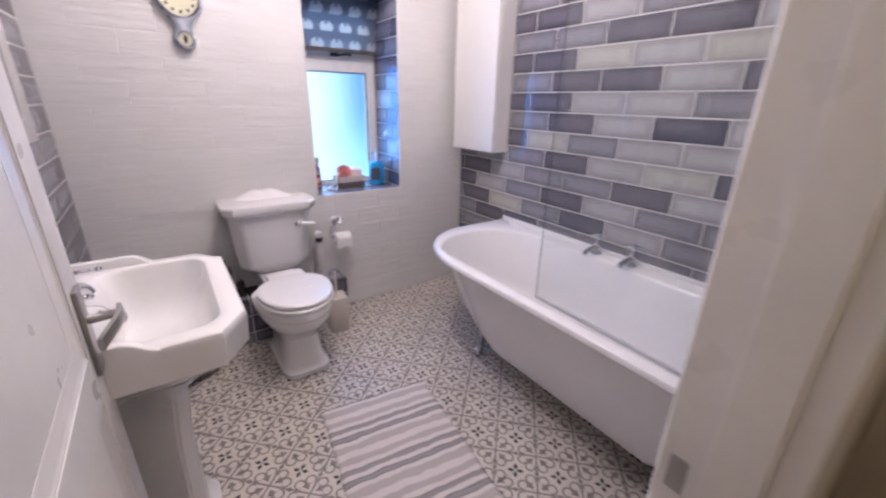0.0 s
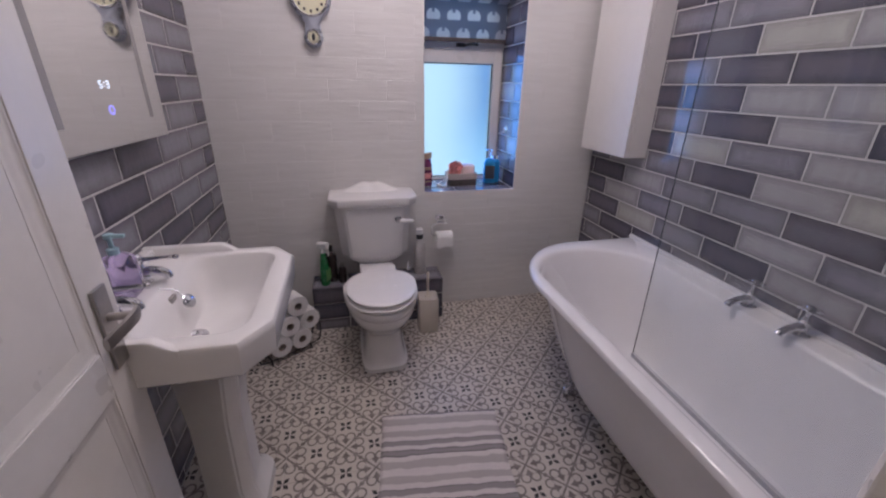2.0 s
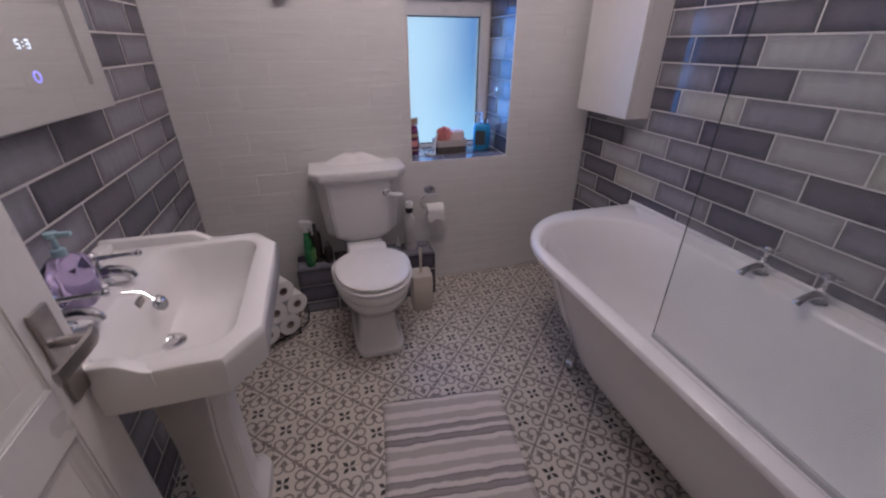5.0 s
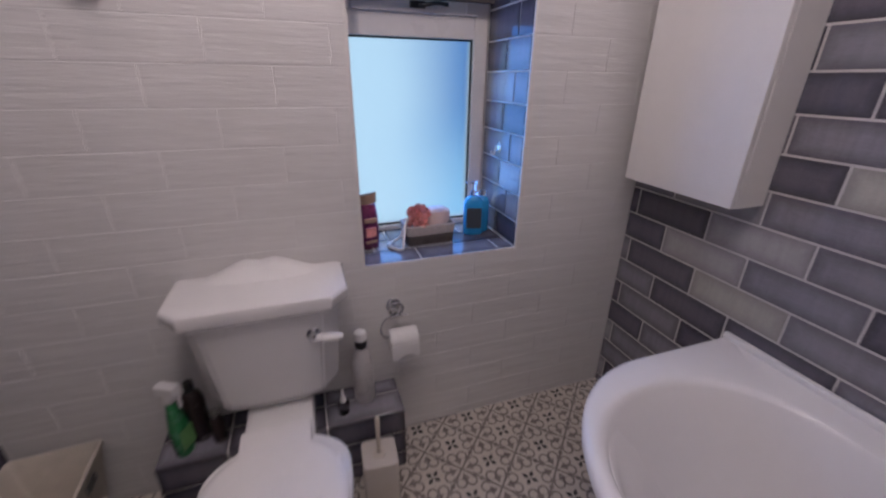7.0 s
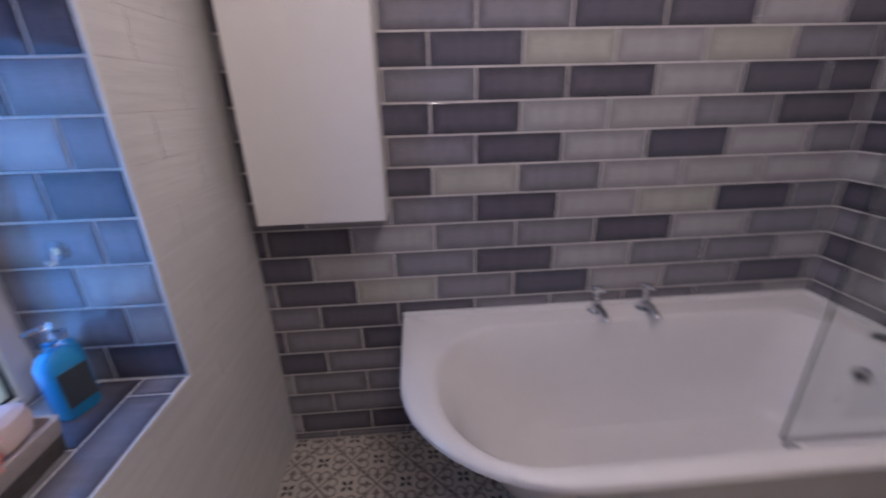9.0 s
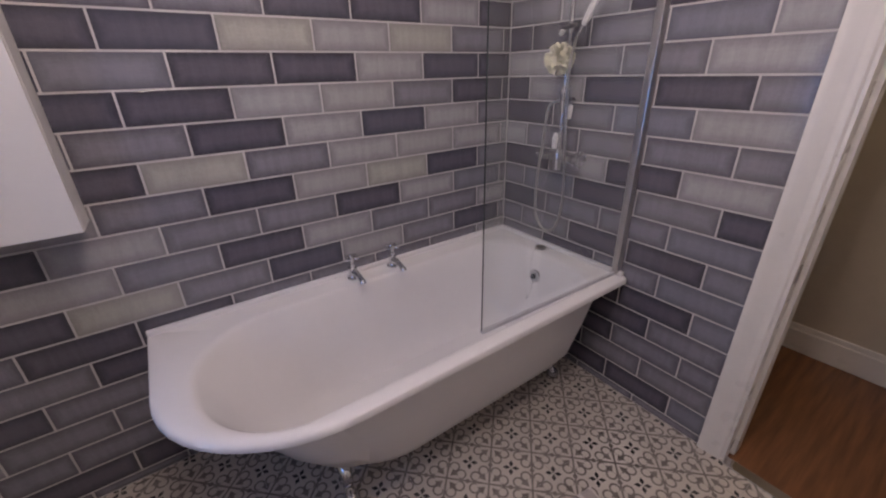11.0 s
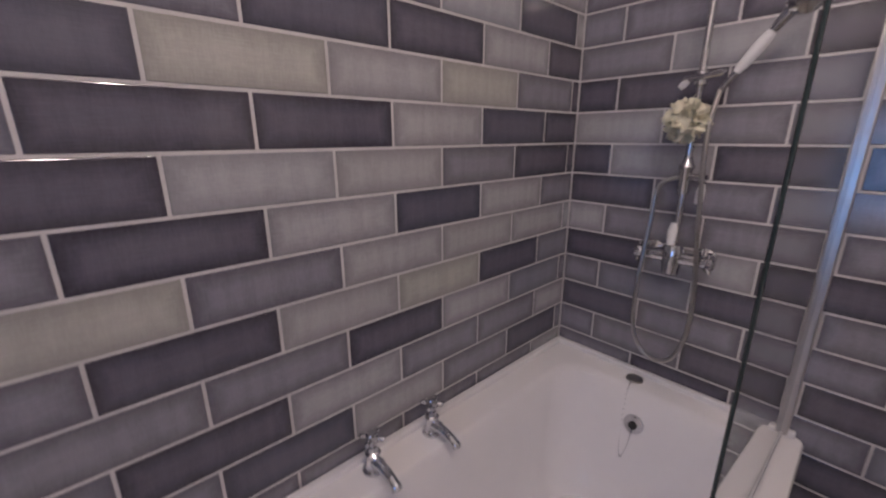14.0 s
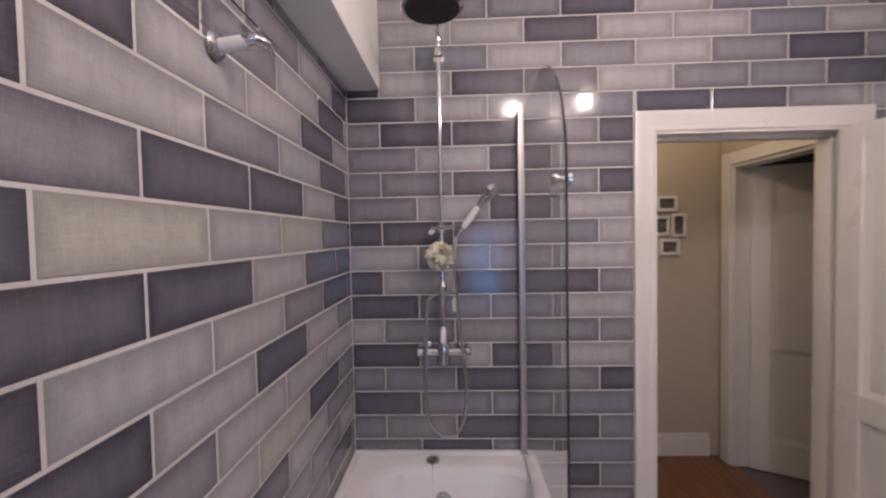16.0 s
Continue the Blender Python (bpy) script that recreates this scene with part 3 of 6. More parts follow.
def panel_door(name, width, height, label, handle_side):
    """A two-panel painted door; hinge edge at x = 0, faces at y = -0.018 and 0.018."""
    door = tagged(new(name), label, "door", "", "structure")
    st, t = 0.095, 0.018
    rails = [(0.004, 0.2), (0.785, 0.88), (height - 0.062, height)]
    for x0, x1 in ((0, st), (width - st, width)):
        part("stile", boxes((x0, x1, -t, t, 0.004, height), bevel=0.002), PAINT, door)
    for z0, z1 in rails:
        part("rail", boxes((st, width - st, -t + 0.0005, t - 0.0005, z0, z1), bevel=0.002), PAINT, door)
    for (a, b), (c, d) in zip(rails, rails[1:]):
        bm = boxes((st - 0.004, width - st + 0.004, -0.006, 0.006, b - 0.004, c + 0.004))
        for side in (-1, 1):
            rings = []
            for inset, depth in ((-0.001, 0.0), (-0.001, 0.0155), (0.004, 0.0155), (0.008, 0.0125), (0.014, 0.0115), (0.022, 0.0075), (0.03, 0.0066), (0.033, 0.0)):
                x0, x1, z0, z1, y = st + inset, width - st - inset, b + inset, c - inset, side * depth
                rings.append([Vector(q) for q in ((x0, y, z0), (x1, y, z0), (x1, y, z1), (x0, y, z1))])
            loft(bm, rings, False, False)
        part("panel", bm, PAINT, door)
    for side in (-1, 1):
        y = side * t
        plate = part("handle_plate", boxes((width - 0.074, width - 0.03, y, y + side * 0.008, 0.826, 1.0), bevel=0.003), STEEL, door, "brushed nickel back plate")
        bm = bmesh.new()
        tube(bm, [(width - 0.052, y, 0.935), (width - 0.052, y + side * 0.052, 0.937)], 0.0085, 14)
        strap = curve([(width - 0.044, y + side * 0.056, 0.942), (width - 0.06, y + side * 0.058, 0.938), (width - 0.08, y + side * 0.05, 0.93),
                       (width - 0.1, y + side * 0.036, 0.918), (width - 0.113, y + side * 0.026, 0.909)], 6)
        loft(bm, [[q + Vector((0.0, side * d, h)) for d, h in ((-0.004, -0.012), (0.003, -0.012), (0.005, 0.0), (0.003, 0.012), (-0.004, 0.012), (-0.006, 0.0))] for q in strap])
        part("lever", bm, STEEL, plate, "curved brushed nickel lever")
    return door


hx, hy, ex, ey = -0.236, 0.217, -0.241, 0.963
door_1 = panel_door("door_1", math.hypot(ex - hx, ey - hy), 1.925, "white gloss panelled door standing wide open, nickel lever", 1)
door_1.matrix_basis = pose(hx, hy, 0.006, 0, 0, math.degrees(math.atan2(ey - hy, ex - hx)))
for z in (0.25, 1.65):
    bm = bmesh.new()
    tube(bm, [(0, 0.021, z - 0.04), (0, 0.021, z + 0.04)], 0.006)
    part("hinge", bm, STEEL, door_1, "steel butt hinge")
door_2 = panel_door("door_2", 0.68, 1.92, "white panelled hall door standing ajar", 1)
door_2.matrix_basis = pose(HALL_W - 0.085, HD0 + 0.045, 0.008, 0, 0, 153)


def hall_pictures():
    """Four small white frames joined into one cluster on the hall wall."""
    ob = thing("picture_frame", "cluster of small white multi-photo frames on the hall wall", "picture frame", at=(-0.16, HALL_S, 1.56))
    for x, z, w, h in ((0.072, 0.162, 0.136, 0.102), (-0.006, 0.016, 0.1, 0.158), (0.108, 0.015, 0.108, 0.13), (0.055, -0.129, 0.13, 0.108)):
        fr = part("frame", frame_bm(x - w / 2, x + w / 2, z - h / 2, z + h / 2, 0.0, 0.022, 0.02), WHITE_P, ob)
        part("picture", boxes((x - w / 2 + 0.018, x + w / 2 - 0.018, 0.001, 0.01, z - h / 2 + 0.018, z + h / 2 - 0.018)), PHOTO, fr, "dark photo print")


hall_pictures()

# ---- window ----
window = tagged(new("window_1"), "white frosted-glass window with a top-hung fanlight", "window", "", "structure")
FR0, FR1, FZ0, FZ1, TR = WIN_X0 - 0.044, WIN_X1 - 0.004, WIN_Z0 - 0.04, WIN_Z1 - 0.004, 1.531
part("window_frame", frame_bm(FR0, FR1, FZ0, FZ1, WIN_Y, WIN_Y + 0.065, (0.055, 0.055, 0.055, 0.05)), PAINT, window)
part("transom", boxes((FR0 + 0.055, FR1 - 0.055, WIN_Y, WIN_Y + 0.064, TR - 0.03, TR + 0.058), bevel=0.004), PAINT, window)
part("sash", frame_bm(FR0 + 0.05, FR1 - 0.05, TR + 0.045, FZ1 - 0.045, WIN_Y - 0.012, WIN_Y + 0.05, 0.045), PAINT, window, "white fanlight sash")
part("gasket", frame_bm(FR0 + 0.05, FR1 - 0.05, FZ0 + 0.05, TR - 0.025, WIN_Y + 0.018, WIN_Y + 0.03, 0.011, 0.001), BLACK, window, "black glazing gasket")
pane = part("pane", boxes((FR0 + 0.052, FR1 - 0.052, WIN_Y + 0.024, WIN_Y + 0.03, FZ0 + 0.052, TR - 0.027)), FROST, window, "frosted glass pane")
pane.visible_shadow = False
pane2 = part("pane", boxes((FR0 + 0.08, FR1 - 0.08, WIN_Y + 0.024, WIN_Y + 0.03, TR + 0.075, FZ1 - 0.08)), FROST, window, "frosted glass pane")
pane2.visible_shadow = False
bm = bmesh.new()
box(bm, 0.945, 1.0, WIN_Y - 0.026, WIN_Y - 0.012, TR + 0.058, TR + 0.08, 0.003)
tube(bm, curve([(0.972, WIN_Y - 0.03, TR + 0.066), (1.0, WIN_Y - 0.04, TR + 0.068), (1.04, WIN_Y - 0.036, TR + 0.075), (1.08, WIN_Y - 0.034, TR + 0.072)], 5), 0.007)
part("window_handle", bm, BLACK, window, "dark window catch")
trim = structure("trim", boxes((WIN_X0 - 0.007, WIN_X0 + 0.0, YN - 0.002, YN + 0.006, WIN_Z0 - 0.007, WIN_Z1 + 0.007),
                               (WIN_X1 - 0.0, WIN_X1 + 0.007, YN - 0.002, YN + 0.006, WIN_Z0 - 0.007, WIN_Z1 + 0.007),
                               (WIN_X0, WIN_X1, YN - 0.0015, YN + 0.006, WIN_Z0 - 0.007, WIN_Z0), (WIN_X0, WIN_X1, YN - 0.0015, YN + 0.006, WIN_Z1, WIN_Z1 + 0.007)),
                 PAINT, "white tile edge trim round the window recess", "trim")

# ceiling light: a round rose with three arms
FX, FY = 0.63, 1.45
fixture = thing("ceiling_light", "chrome three-arm ceiling spotlight with lit heads", "ceiling light", at=(FX, FY, CEIL))
bm = bmesh.new()
lathe(bm, [(0.001, 0.0), (0.055, 0.0), (0.055, -0.012), (0.04, -0.026), (0.016, -0.032), (0.001, -0.033)], 28)
part("rose", bm, CHROME, fixture, "round chrome ceiling rose")
for x, y in SPOTS:
    dx, dy = x - FX, y - FY
    bm = bmesh.new()
    tube(bm, curve([(0, 0, -0.028), (dx * 0.3, dy * 0.3, -0.05), (dx * 0.8, dy * 0.8, -0.05), (dx, dy, -0.075)], 6), 0.006, 10)
    arm = part("arm", bm, CHROME, fixture, "curved chrome arm")
    bm = bmesh.new()
    lathe(bm, [(0.01, -0.068), (0.03, -0.08), (0.036, -0.128), (0.033, -0.128), (0.027, -0.086), (0.01, -0.076)], 22, Matrix.Translation((dx, dy, 0)))
    part("spot_head", bm, CHROME, arm, "chrome spot head")
    bm = bmesh.new()
    lathe(bm, [(0.001, -0.126), (0.03, -0.126), (0.031, -0.12), (0.001, -0.12)], 20, Matrix.Translation((dx, dy, 0)))
    part("lens", bm, BULB, arm, "glowing lens")

# ---- ledge behind the toilet ----
LEDGE_X0, LEDGE_X1, LEDGE_Y, LEDGE_Z = 0.0, 0.77, 2.235, 0.28
ledge = structure("ledge", boxes((LEDGE_X0 + 0.003, LEDGE_X1 - 0.003, LEDGE_Y + 0.003, YN - 0.002, 0, LEDGE_Z - 0.003)), GROUT,
                  "low boxed pipe ledge clad in dark grey brick tiles", "ledge")

# ---- bath ----


def bathtub():
    bath = thing("bathtub", "white acrylic freestanding bath with one rounded end, chrome feet", "bathtub")
    x0, x1, y0, y1 = 0.998, XE - 0.002, YS + 0.002, 1.903

    def ring(inset_w, inset_e, inset_s, inset_n, z, r_n=0.40, r_e=0.012, r_s=0.02):
        return rounded(x0 + inset_w, x1 - inset_e, y0 + inset_s, y1 - inset_n, z,
                       [(r_s, r_s), (r_s * 0.8, r_s * 0.8), (r_e, r_e), (r_n, r_n * 1.18)], 12)

    def inner(w, e, s, n, z, rn=0.27, rs=0.12):
        return rounded(x0 + w, x1 - e, y0 + s, y1 - n, z, [(rs, rs), (rs, rs), (rn, rn), (rn, rn)], 12)

    bm = bmesh.new()
    rings = [ring(0.20, 0.20, 0.28, 0.45, 0.135, 0.22, 0.16, 0.06), ring(0.15, 0.13, 0.21, 0.40, 0.15, 0.26, 0.14, 0.06),
             ring(0.115, 0.06, 0.155, 0.33, 0.22, 0.30, 0.12, 0.06), ring(0.085, 0.03, 0.125, 0.21, 0.38, 0.34, 0.1, 0.05),
             ring(0.055, 0.02, 0.1, 0.085, 0.556, 0.37, 0.06, 0.04), ring(0.045, 0.015, 0.09, 0.06, 0.573, 0.38, 0.04, 0.03),
             ring(0.006, 0.0, 0.0, 0.006, 0.573), ring(0.0, 0.0, 0.0, 0.0, 0.578), ring(0.0, 0.0, 0.0, 0.0, 0.59), ring(0.004, 0.0, 0.0, 0.004, 0.598),
             ring(0.014, 0.002, 0.002, 0.014, 0.603, 0.395), inner(0.045, 0.10, 0.095, 0.095, 0.604, 0.28, 0.1), inner(0.056, 0.112, 0.108, 0.108, 0.6, 0.275, 0.1),
             inner(0.064, 0.12, 0.12, 0.12, 0.588, 0.27, 0.11), inner(0.085, 0.135, 0.142, 0.17, 0.48, 0.26, 0.12), inner(0.115, 0.15, 0.168, 0.26, 0.32, 0.25, 0.13),
             inner(0.15, 0.18, 0.2, 0.34, 0.215, 0.22, 0.13), inner(0.20, 0.22, 0.23, 0.42, 0.18, 0.18, 0.12)]
    loft(bm, rings)
    part("tub", bm, ACRYLIC, bath)
    # raised tile upstand along the two walls
    bm = boxes((x1 - 0.024, x1 - 0.003, y0 + 0.03, y1 - 0.004, 0.6, 0.623), (1.02, x1 - 0.003, y0 + 0.003, y0 + 0.026, 0.6, 0.621), bevel=0.006)
    part("upstand", bm, ACRYLIC, bath)
    for fx, fy, s in ((1.25, 1.45, 1), (1.58, 1.45, -1), (1.25, 0.36, 1), (1.58, 0.36, -1)):
        bm = bmesh.new()
        tube(bm, curve([(fx + s * 0.05, fy, 0.14), (fx + s * 0.02, fy, 0.135), (fx - s * 0.02, fy, 0.115), (fx - s * 0.015, fy, 0.06), (fx - s * 0.035, fy, 0.02)], 5),
             [0.022] * 5 + [0.024] * 5 + [0.022] * 5 + [0.018] * 5 + [0.024], 12)
        lathe(bm, [(0.001, 0.0), (0.028, 0.0), (0.032, 0.012), (0.026, 0.028), (0.001, 0.036)], 16, Matrix.Translation((fx - s * 0.035, fy, 0)))
        part("claw_foot", bm, CHROME, bath, "chrome claw foot")
    bm = bmesh.new()
    lathe(bm, [(0.001, 0.006), (0.02, 0.006), (0.031, 0.003), (0.033, -0.004), (0.001, -0.004)], 22, pose(1.395, y0 + 0.142, 0.49, -83, 0, 0))
    over = part("overflow", bm, CHROME, bath, "chrome overflow rose")
    bm = bmesh.new()
    lathe(bm, [(0.001, 0.004), (0.012, 0.004), (0.014, 0.0), (0.001, 0.0)], 16, pose(1.395, y0 + 0.151, 0.49, -83, 0, 0))
    part("overflow_hole", bm, BLACK, over, "dark overflow opening")
    bm = bmesh.new()
    lathe(bm, [(0.001, 0.612), (0.02, 0.612), (0.027, 0.608), (0.028, 0.602), (0.001, 0.602)], 20, Matrix.Translation((1.44, y0 + 0.06, 0)))
    part("chain_stay", bm, STEEL, bath, "small chrome chain stay")
    bm = bmesh.new()
    pts = curve([(1.44, y0 + 0.07, 0.61), (1.437, y0 + 0.12, 0.585), (1.43, y0 + 0.15, 0.42), (1.415, y0 + 0.165, 0.36), (1.4, y0 + 0.155, 0.42), (1.396, y0 + 0.15, 0.48)], 10)
    for a in pts[::1]:
        bmesh.ops.create_icosphere(bm, subdivisions=1, radius=0.0026, matrix=Matrix.Translation(a))
    part("plug_chain", bm, CHROME, bath, "chrome bead chain")
    bm = bmesh.new()
    lathe(bm, [(0.001, 0.184), (0.022, 0.184), (0.03, 0.182), (0.032, 0.178), (0.001, 0.178)], 20, Matrix.Translation((1.39, 0.5, 0.0)))
    part("waste", bm, CHROME, bath, "chrome plug hole")


bathtub()


def bath_tap(y):
    """A pillar tap with a cross head, nose pointing over the bath."""
    tap = thing("bath_tap", "chrome pillar tap with a cross-head handle on the bath rim", "tap", "bath taps", at=(1.722, y, 0.603))
    bm = bmesh.new()
    lathe(bm, [(0.001, 0), (0.029, 0), (0.029, 0.006), (0.021, 0.01), (0.017, 0.018), (0.018, 0.042), (0.02, 0.046), (0.02, 0.052), (0.013, 0.058), (0.011, 0.07), (0.001, 0.072)], 22)
    tube(bm, curve([(-0.005, 0, 0.03), (-0.035, 0, 0.033), (-0.07, 0, 0.03), (-0.095, 0, 0.021), (-0.102, 0, 0.013)], 6),
         [0.016] * 6 + [0.0135] * 6 + [0.0125] * 6 + [0.0135] * 7, 14)
    part("body", bm, CHROME, tap)
    bm = bmesh.new()
    lathe(bm, [(0.001, 0.07), (0.0085, 0.07), (0.0085, 0.086), (0.015, 0.09), (0.016, 0.104), (0.012, 0.111), (0.001, 0.113)], 18)
    for a in (35, 125):
        c, s = math.cos(radians(a)) * 0.033, math.sin(radians(a)) * 0.033
        tube(bm, [(-c, -s, 0.097), (-c * 0.85, -s * 0.85, 0.097), (-c * 0.4, -s * 0.4, 0.097), (c * 0.4, s * 0.4, 0.097), (c * 0.85, s * 0.85, 0.097), (c, s, 0.097)],
             [0.005, 0.0075, 0.006, 0.006, 0.0075, 0.005], 10)
    part("cross_head", bm, CHROME, tap)
    return tap


for y in (1.145, 0.95):
    bath_tap(y)


SEAL = plain("pale_vinyl_seal", (0.5, 0.5, 0.52), 0.4)
# dark colour stands in for the dim room reflected in the glass edge
EDGE = plain("edge_dark_reflection", (0.03, 0.045, 0.045), 0.2)


def shower_screen():
    ob = thing("shower_screen", "clear glass bath screen with curved top corner, chrome profile", "shower screen")
    y0, y1, z0, z1, r = YS + 0.03, 0.965, 0.614, 2.02, 0.32
    near, far = 1.052, 1.074                        # the panel stands a little out of square

    def gx(y):
        return near + (far - near) * (y - YS) / (y1 - YS)

    outline = [(y0, z0), (y1, z0), (y1, z1 - r)]
    outline += [(y1 - r + r * math.cos(radians(a)), z1 - r + r * math.sin(radians(a))) for a in range(6, 91, 6)]
    outline += [(y0, z1)]
    bm = bmesh.new()
    loft(bm, [[Vector((gx(y) + s * 0.003, y, z)) for y, z in outline] for s in (-1, 1)])
    glass = part("glass_panel", bm, GLASS, ob, "clear safety glass", smooth=0)
    glass.visible_shadow = False
    bm = bmesh.new()
    tube(bm, [(gx(y), y, z) for y, z in outline[1:-1]], 0.002, 6)
    part("edge_seal", bm, EDGE, ob, "polished glass edge, dark room reflection put in its colour")
    part("wall_profile", boxes((near - 0.016, near + 0.016, YS + 0.001, YS + 0.036, 0.612, 2.045), bevel=0.004), ALU, ob, "satin metal wall profile")
    bm = bmesh.new()
    loft(bm, [[Vector((gx(y) + a, y, z)) for a, z in ((-0.006, 0.6045), (0.006, 0.6045), (0.006, 0.618), (-0.006, 0.618))] for y in (y0, y1)])
    part("bottom_seal", bm, SEAL, ob, "pale bottom seal strip")
    bm = bmesh.new()
    for s in (-1, 1):
        lathe(bm, [(0.001, 0.003), (0.009, 0.003), (0.009, 0.008), (0.015, 0.012), (0.016, 0.02), (0.011, 0.025), (0.001, 0.026)], 18,
              pose(gx(y1 - 0.04), y1 - 0.04, 1.665, 0, 90 * s, 0))
    part("knob", bm, CHROME, ob, "round chrome knob")


shower_screen()


def shower_set():
    ob = thing("shower", "chrome traditional exposed shower with rain head, handset and white levers", "shower")
    X, Y, B = 1.385, YS + 0.06, 1.06
    bm = bmesh.new()
    tube(bm, [(X - 0.075, Y, B), (X + 0.075, Y, B)], 0.019, 16)
    lathe(bm, [(0.001, -0.05), (0.024, -0.05), (0.028, -0.02), (0.03, 0.02), (0.022, 0.04), (0.001, 0.05)], 18, pose(X, Y, B))
    for s in (-1, 1):
        tube(bm, [(X + s * 0.072, YS + 0.001, B), (X + s * 0.072, Y, B)], 0.012, 14)
        lathe(bm, [(0.001, 0.001), (0.03, 0.001), (0.03, 0.006), (0.014, 0.014), (0.001, 0.014)], 20, pose(X + s * 0.072, YS, B, -90, 0, 0))
    valve = part("valve", bm, CHROME, ob)
    for s in (-1, 1):
        bm = bmesh.new()
        m = pose(X + s * 0.078, Y, B, 0, 90 * s, 0)
        lathe(bm, [(0.001, 0.0), (0.016, 0.0), (0.02, 0.012), (0.02, 0.028), (0.013, 0.034), (0.001, 0.035)], 18, m)
        for a in (20, 110):
            c, d = 0.034 * math.cos(radians(a)), 0.034 * math.sin(radians(a))
            tube(bm, [m @ Vector((-c, -d, 0.02)), m @ Vector((c, d, 0.02))], 0.006, 10)
        part("cross_handle", bm, CHROME, valve)
    bm = bmesh.new()
    tube(bm, [(X, Y, B + 0.04), (X, Y, 2.30)], 0.0095, 14)
    tube(bm, curve([(X, Y, 2.28), (X, Y + 0.02, 2.345), (X + 0.003, Y + 0.10, 2.385), (X + 0.006, Y + 0.2, 2.385), (X + 0.008, Y + 0.26, 2.36), (X + 0.008, Y + 0.27, 2.33)], 6),
         0.0095, 14)
    part("riser", bm, CHROME, ob, "chrome riser pipe and arm")
    bm = bmesh.new()
    tube(bm, [(X, YS, 2.27), (X, Y, 2.27)], 0.008, 12)
    lathe(bm, [(0.014, -0.016), (0.016, -0.012), (0.016, 0.012), (0.014, 0.016)], 16, pose(X, Y, 2.27))
    lathe(bm, [(0.001, 0.001), (0.022, 0.001), (0.022, 0.006), (0.001, 0.01)], 18, pose(X, YS, 2.27, -90, 0, 0))
    part("wall_bracket", bm, CHROME, ob)
    bm = bmesh.new()
    lathe(bm, [(0.001, -0.034), (0.1, -0.034), (0.106, -0.03), (0.105, -0.024), (0.06, -0.008), (0.022, 0.0), (0.016, 0.02), (0.001, 0.022)], 36,
          Matrix.Translation((X + 0.008, Y + 0.27, 2.325)))
    head = part("rain_head", bm, CHROME, ob, "round chrome rain shower head")
    bm = bmesh.new()
    lathe(bm, [(0.001, -0.0365), (0.092, -0.0365), (0.094, -0.033), (0.001, -0.033)], 32, Matrix.Translation((X + 0.008, Y + 0.27, 2.325)))
    for k in range(3):
        for i in range(8 * (k + 1)):
            a = 2 * math.pi * i / (8 * (k + 1))
            r = 0.027 * (k + 1)
            box(bm, X + 0.008 + r * math.cos(a) - 0.002, X + 0.008 + r * math.cos(a) + 0.002, Y + 0.27 + r * math.sin(a) - 0.002,
                Y + 0.27 + r * math.sin(a) + 0.002, 2.2865, 2.29)
    part("spray_plate", bm, DARK_METAL, head, "dark spray plate with nozzles")
    # diverter with white lever, and slider holding the handset
    bm = bmesh.new()
    lathe(bm, [(0.012, -0.05), (0.017, -0.04), (0.017, 0.02), (0.022, 0.03), (0.014, 0.045), (0.011, 0.06)], 18, pose(X, Y, 1.30))
    tube(bm, [(X, Y, 1.30), (X - 0.055, Y + 0.01, 1.30)], 0.011, 12)
    div = part("diverter", bm, CHROME, ob)
    bm = bmesh.new()
    tube(bm, [(X - 0.05, Y + 0.015, 1.285), (X - 0.05, Y + 0.02, 1.265), (X - 0.05, Y + 0.024, 1.23)], [0.007, 0.012, 0.010], 14)
    part("lever", bm, WHITE_P, div, "white porcelain lever")
    bm = bmesh.new()
    tube(bm, [(X + 0.0, Y + 0.03, 1.17), (X + 0.0, Y + 0.034, 1.15), (X + 0.0, Y + 0.036, 1.105)], [0.008, 0.013, 0.011], 14)
    part("lever", bm, WHITE_P, valve, "white porcelain lever")
    bm = bmesh.new()
    lathe(bm, [(0.011, -0.02), (0.016, -0.016), (0.016, 0.016), (0.011, 0.02)], 16, pose(X, Y, 1.565))
    tube(bm, [(X + 0.04, Y, 1.565), (X - 0.06, Y + 0.03, 1.572)], 0.009, 12)
    slide = part("slider", bm, CHROME, ob)
    bm = bmesh.new()
    tube(bm, [(X + 0.028, Y + 0.004, 1.565), (X + 0.042, Y, 1.552), (X + 0.05, Y, 1.545)], [0.008, 0.01, 0.007], 12)
    part("knob", bm, WHITE_P, slide, "white porcelain knob")
    a, b = Vector((X - 0.06, Y + 0.035, 1.53)), Vector((X - 0.185, Y + 0.06, 1.70))
    bm = bmesh.new()
    tube(bm, [a, a.lerp(b, 0.25), a.lerp(b, 0.68), a.lerp(b, 0.86), b], [0.0085, 0.0085, 0.009, 0.013, 0.02], 14)
    way = (b - a).normalized()
    face = Vector((-0.55, 0.65, -0.45)).normalized()
    lathe(bm, [(0.001, 0.026), (0.03, 0.02), (0.038, 0.004), (0.036, -0.008), (0.016, -0.022), (0.001, -0.024)], 22,
          Matrix.Translation(b + way * 0.012 + face * 0.012) @ face.to_track_quat("Z", "Y").to_matrix().to_4x4())
    hand = part("handset", bm, CHROME, ob, "chrome telephone-style handset")
    bm = bmesh.new()
    tube(bm, [a.lerp(b, 0.22), a.lerp(b, 0.3), a.lerp(b, 0.5), a.lerp(b, 0.64), a.lerp(b, 0.7)], [0.009, 0.0125, 0.0145, 0.0125, 0.009], 14)
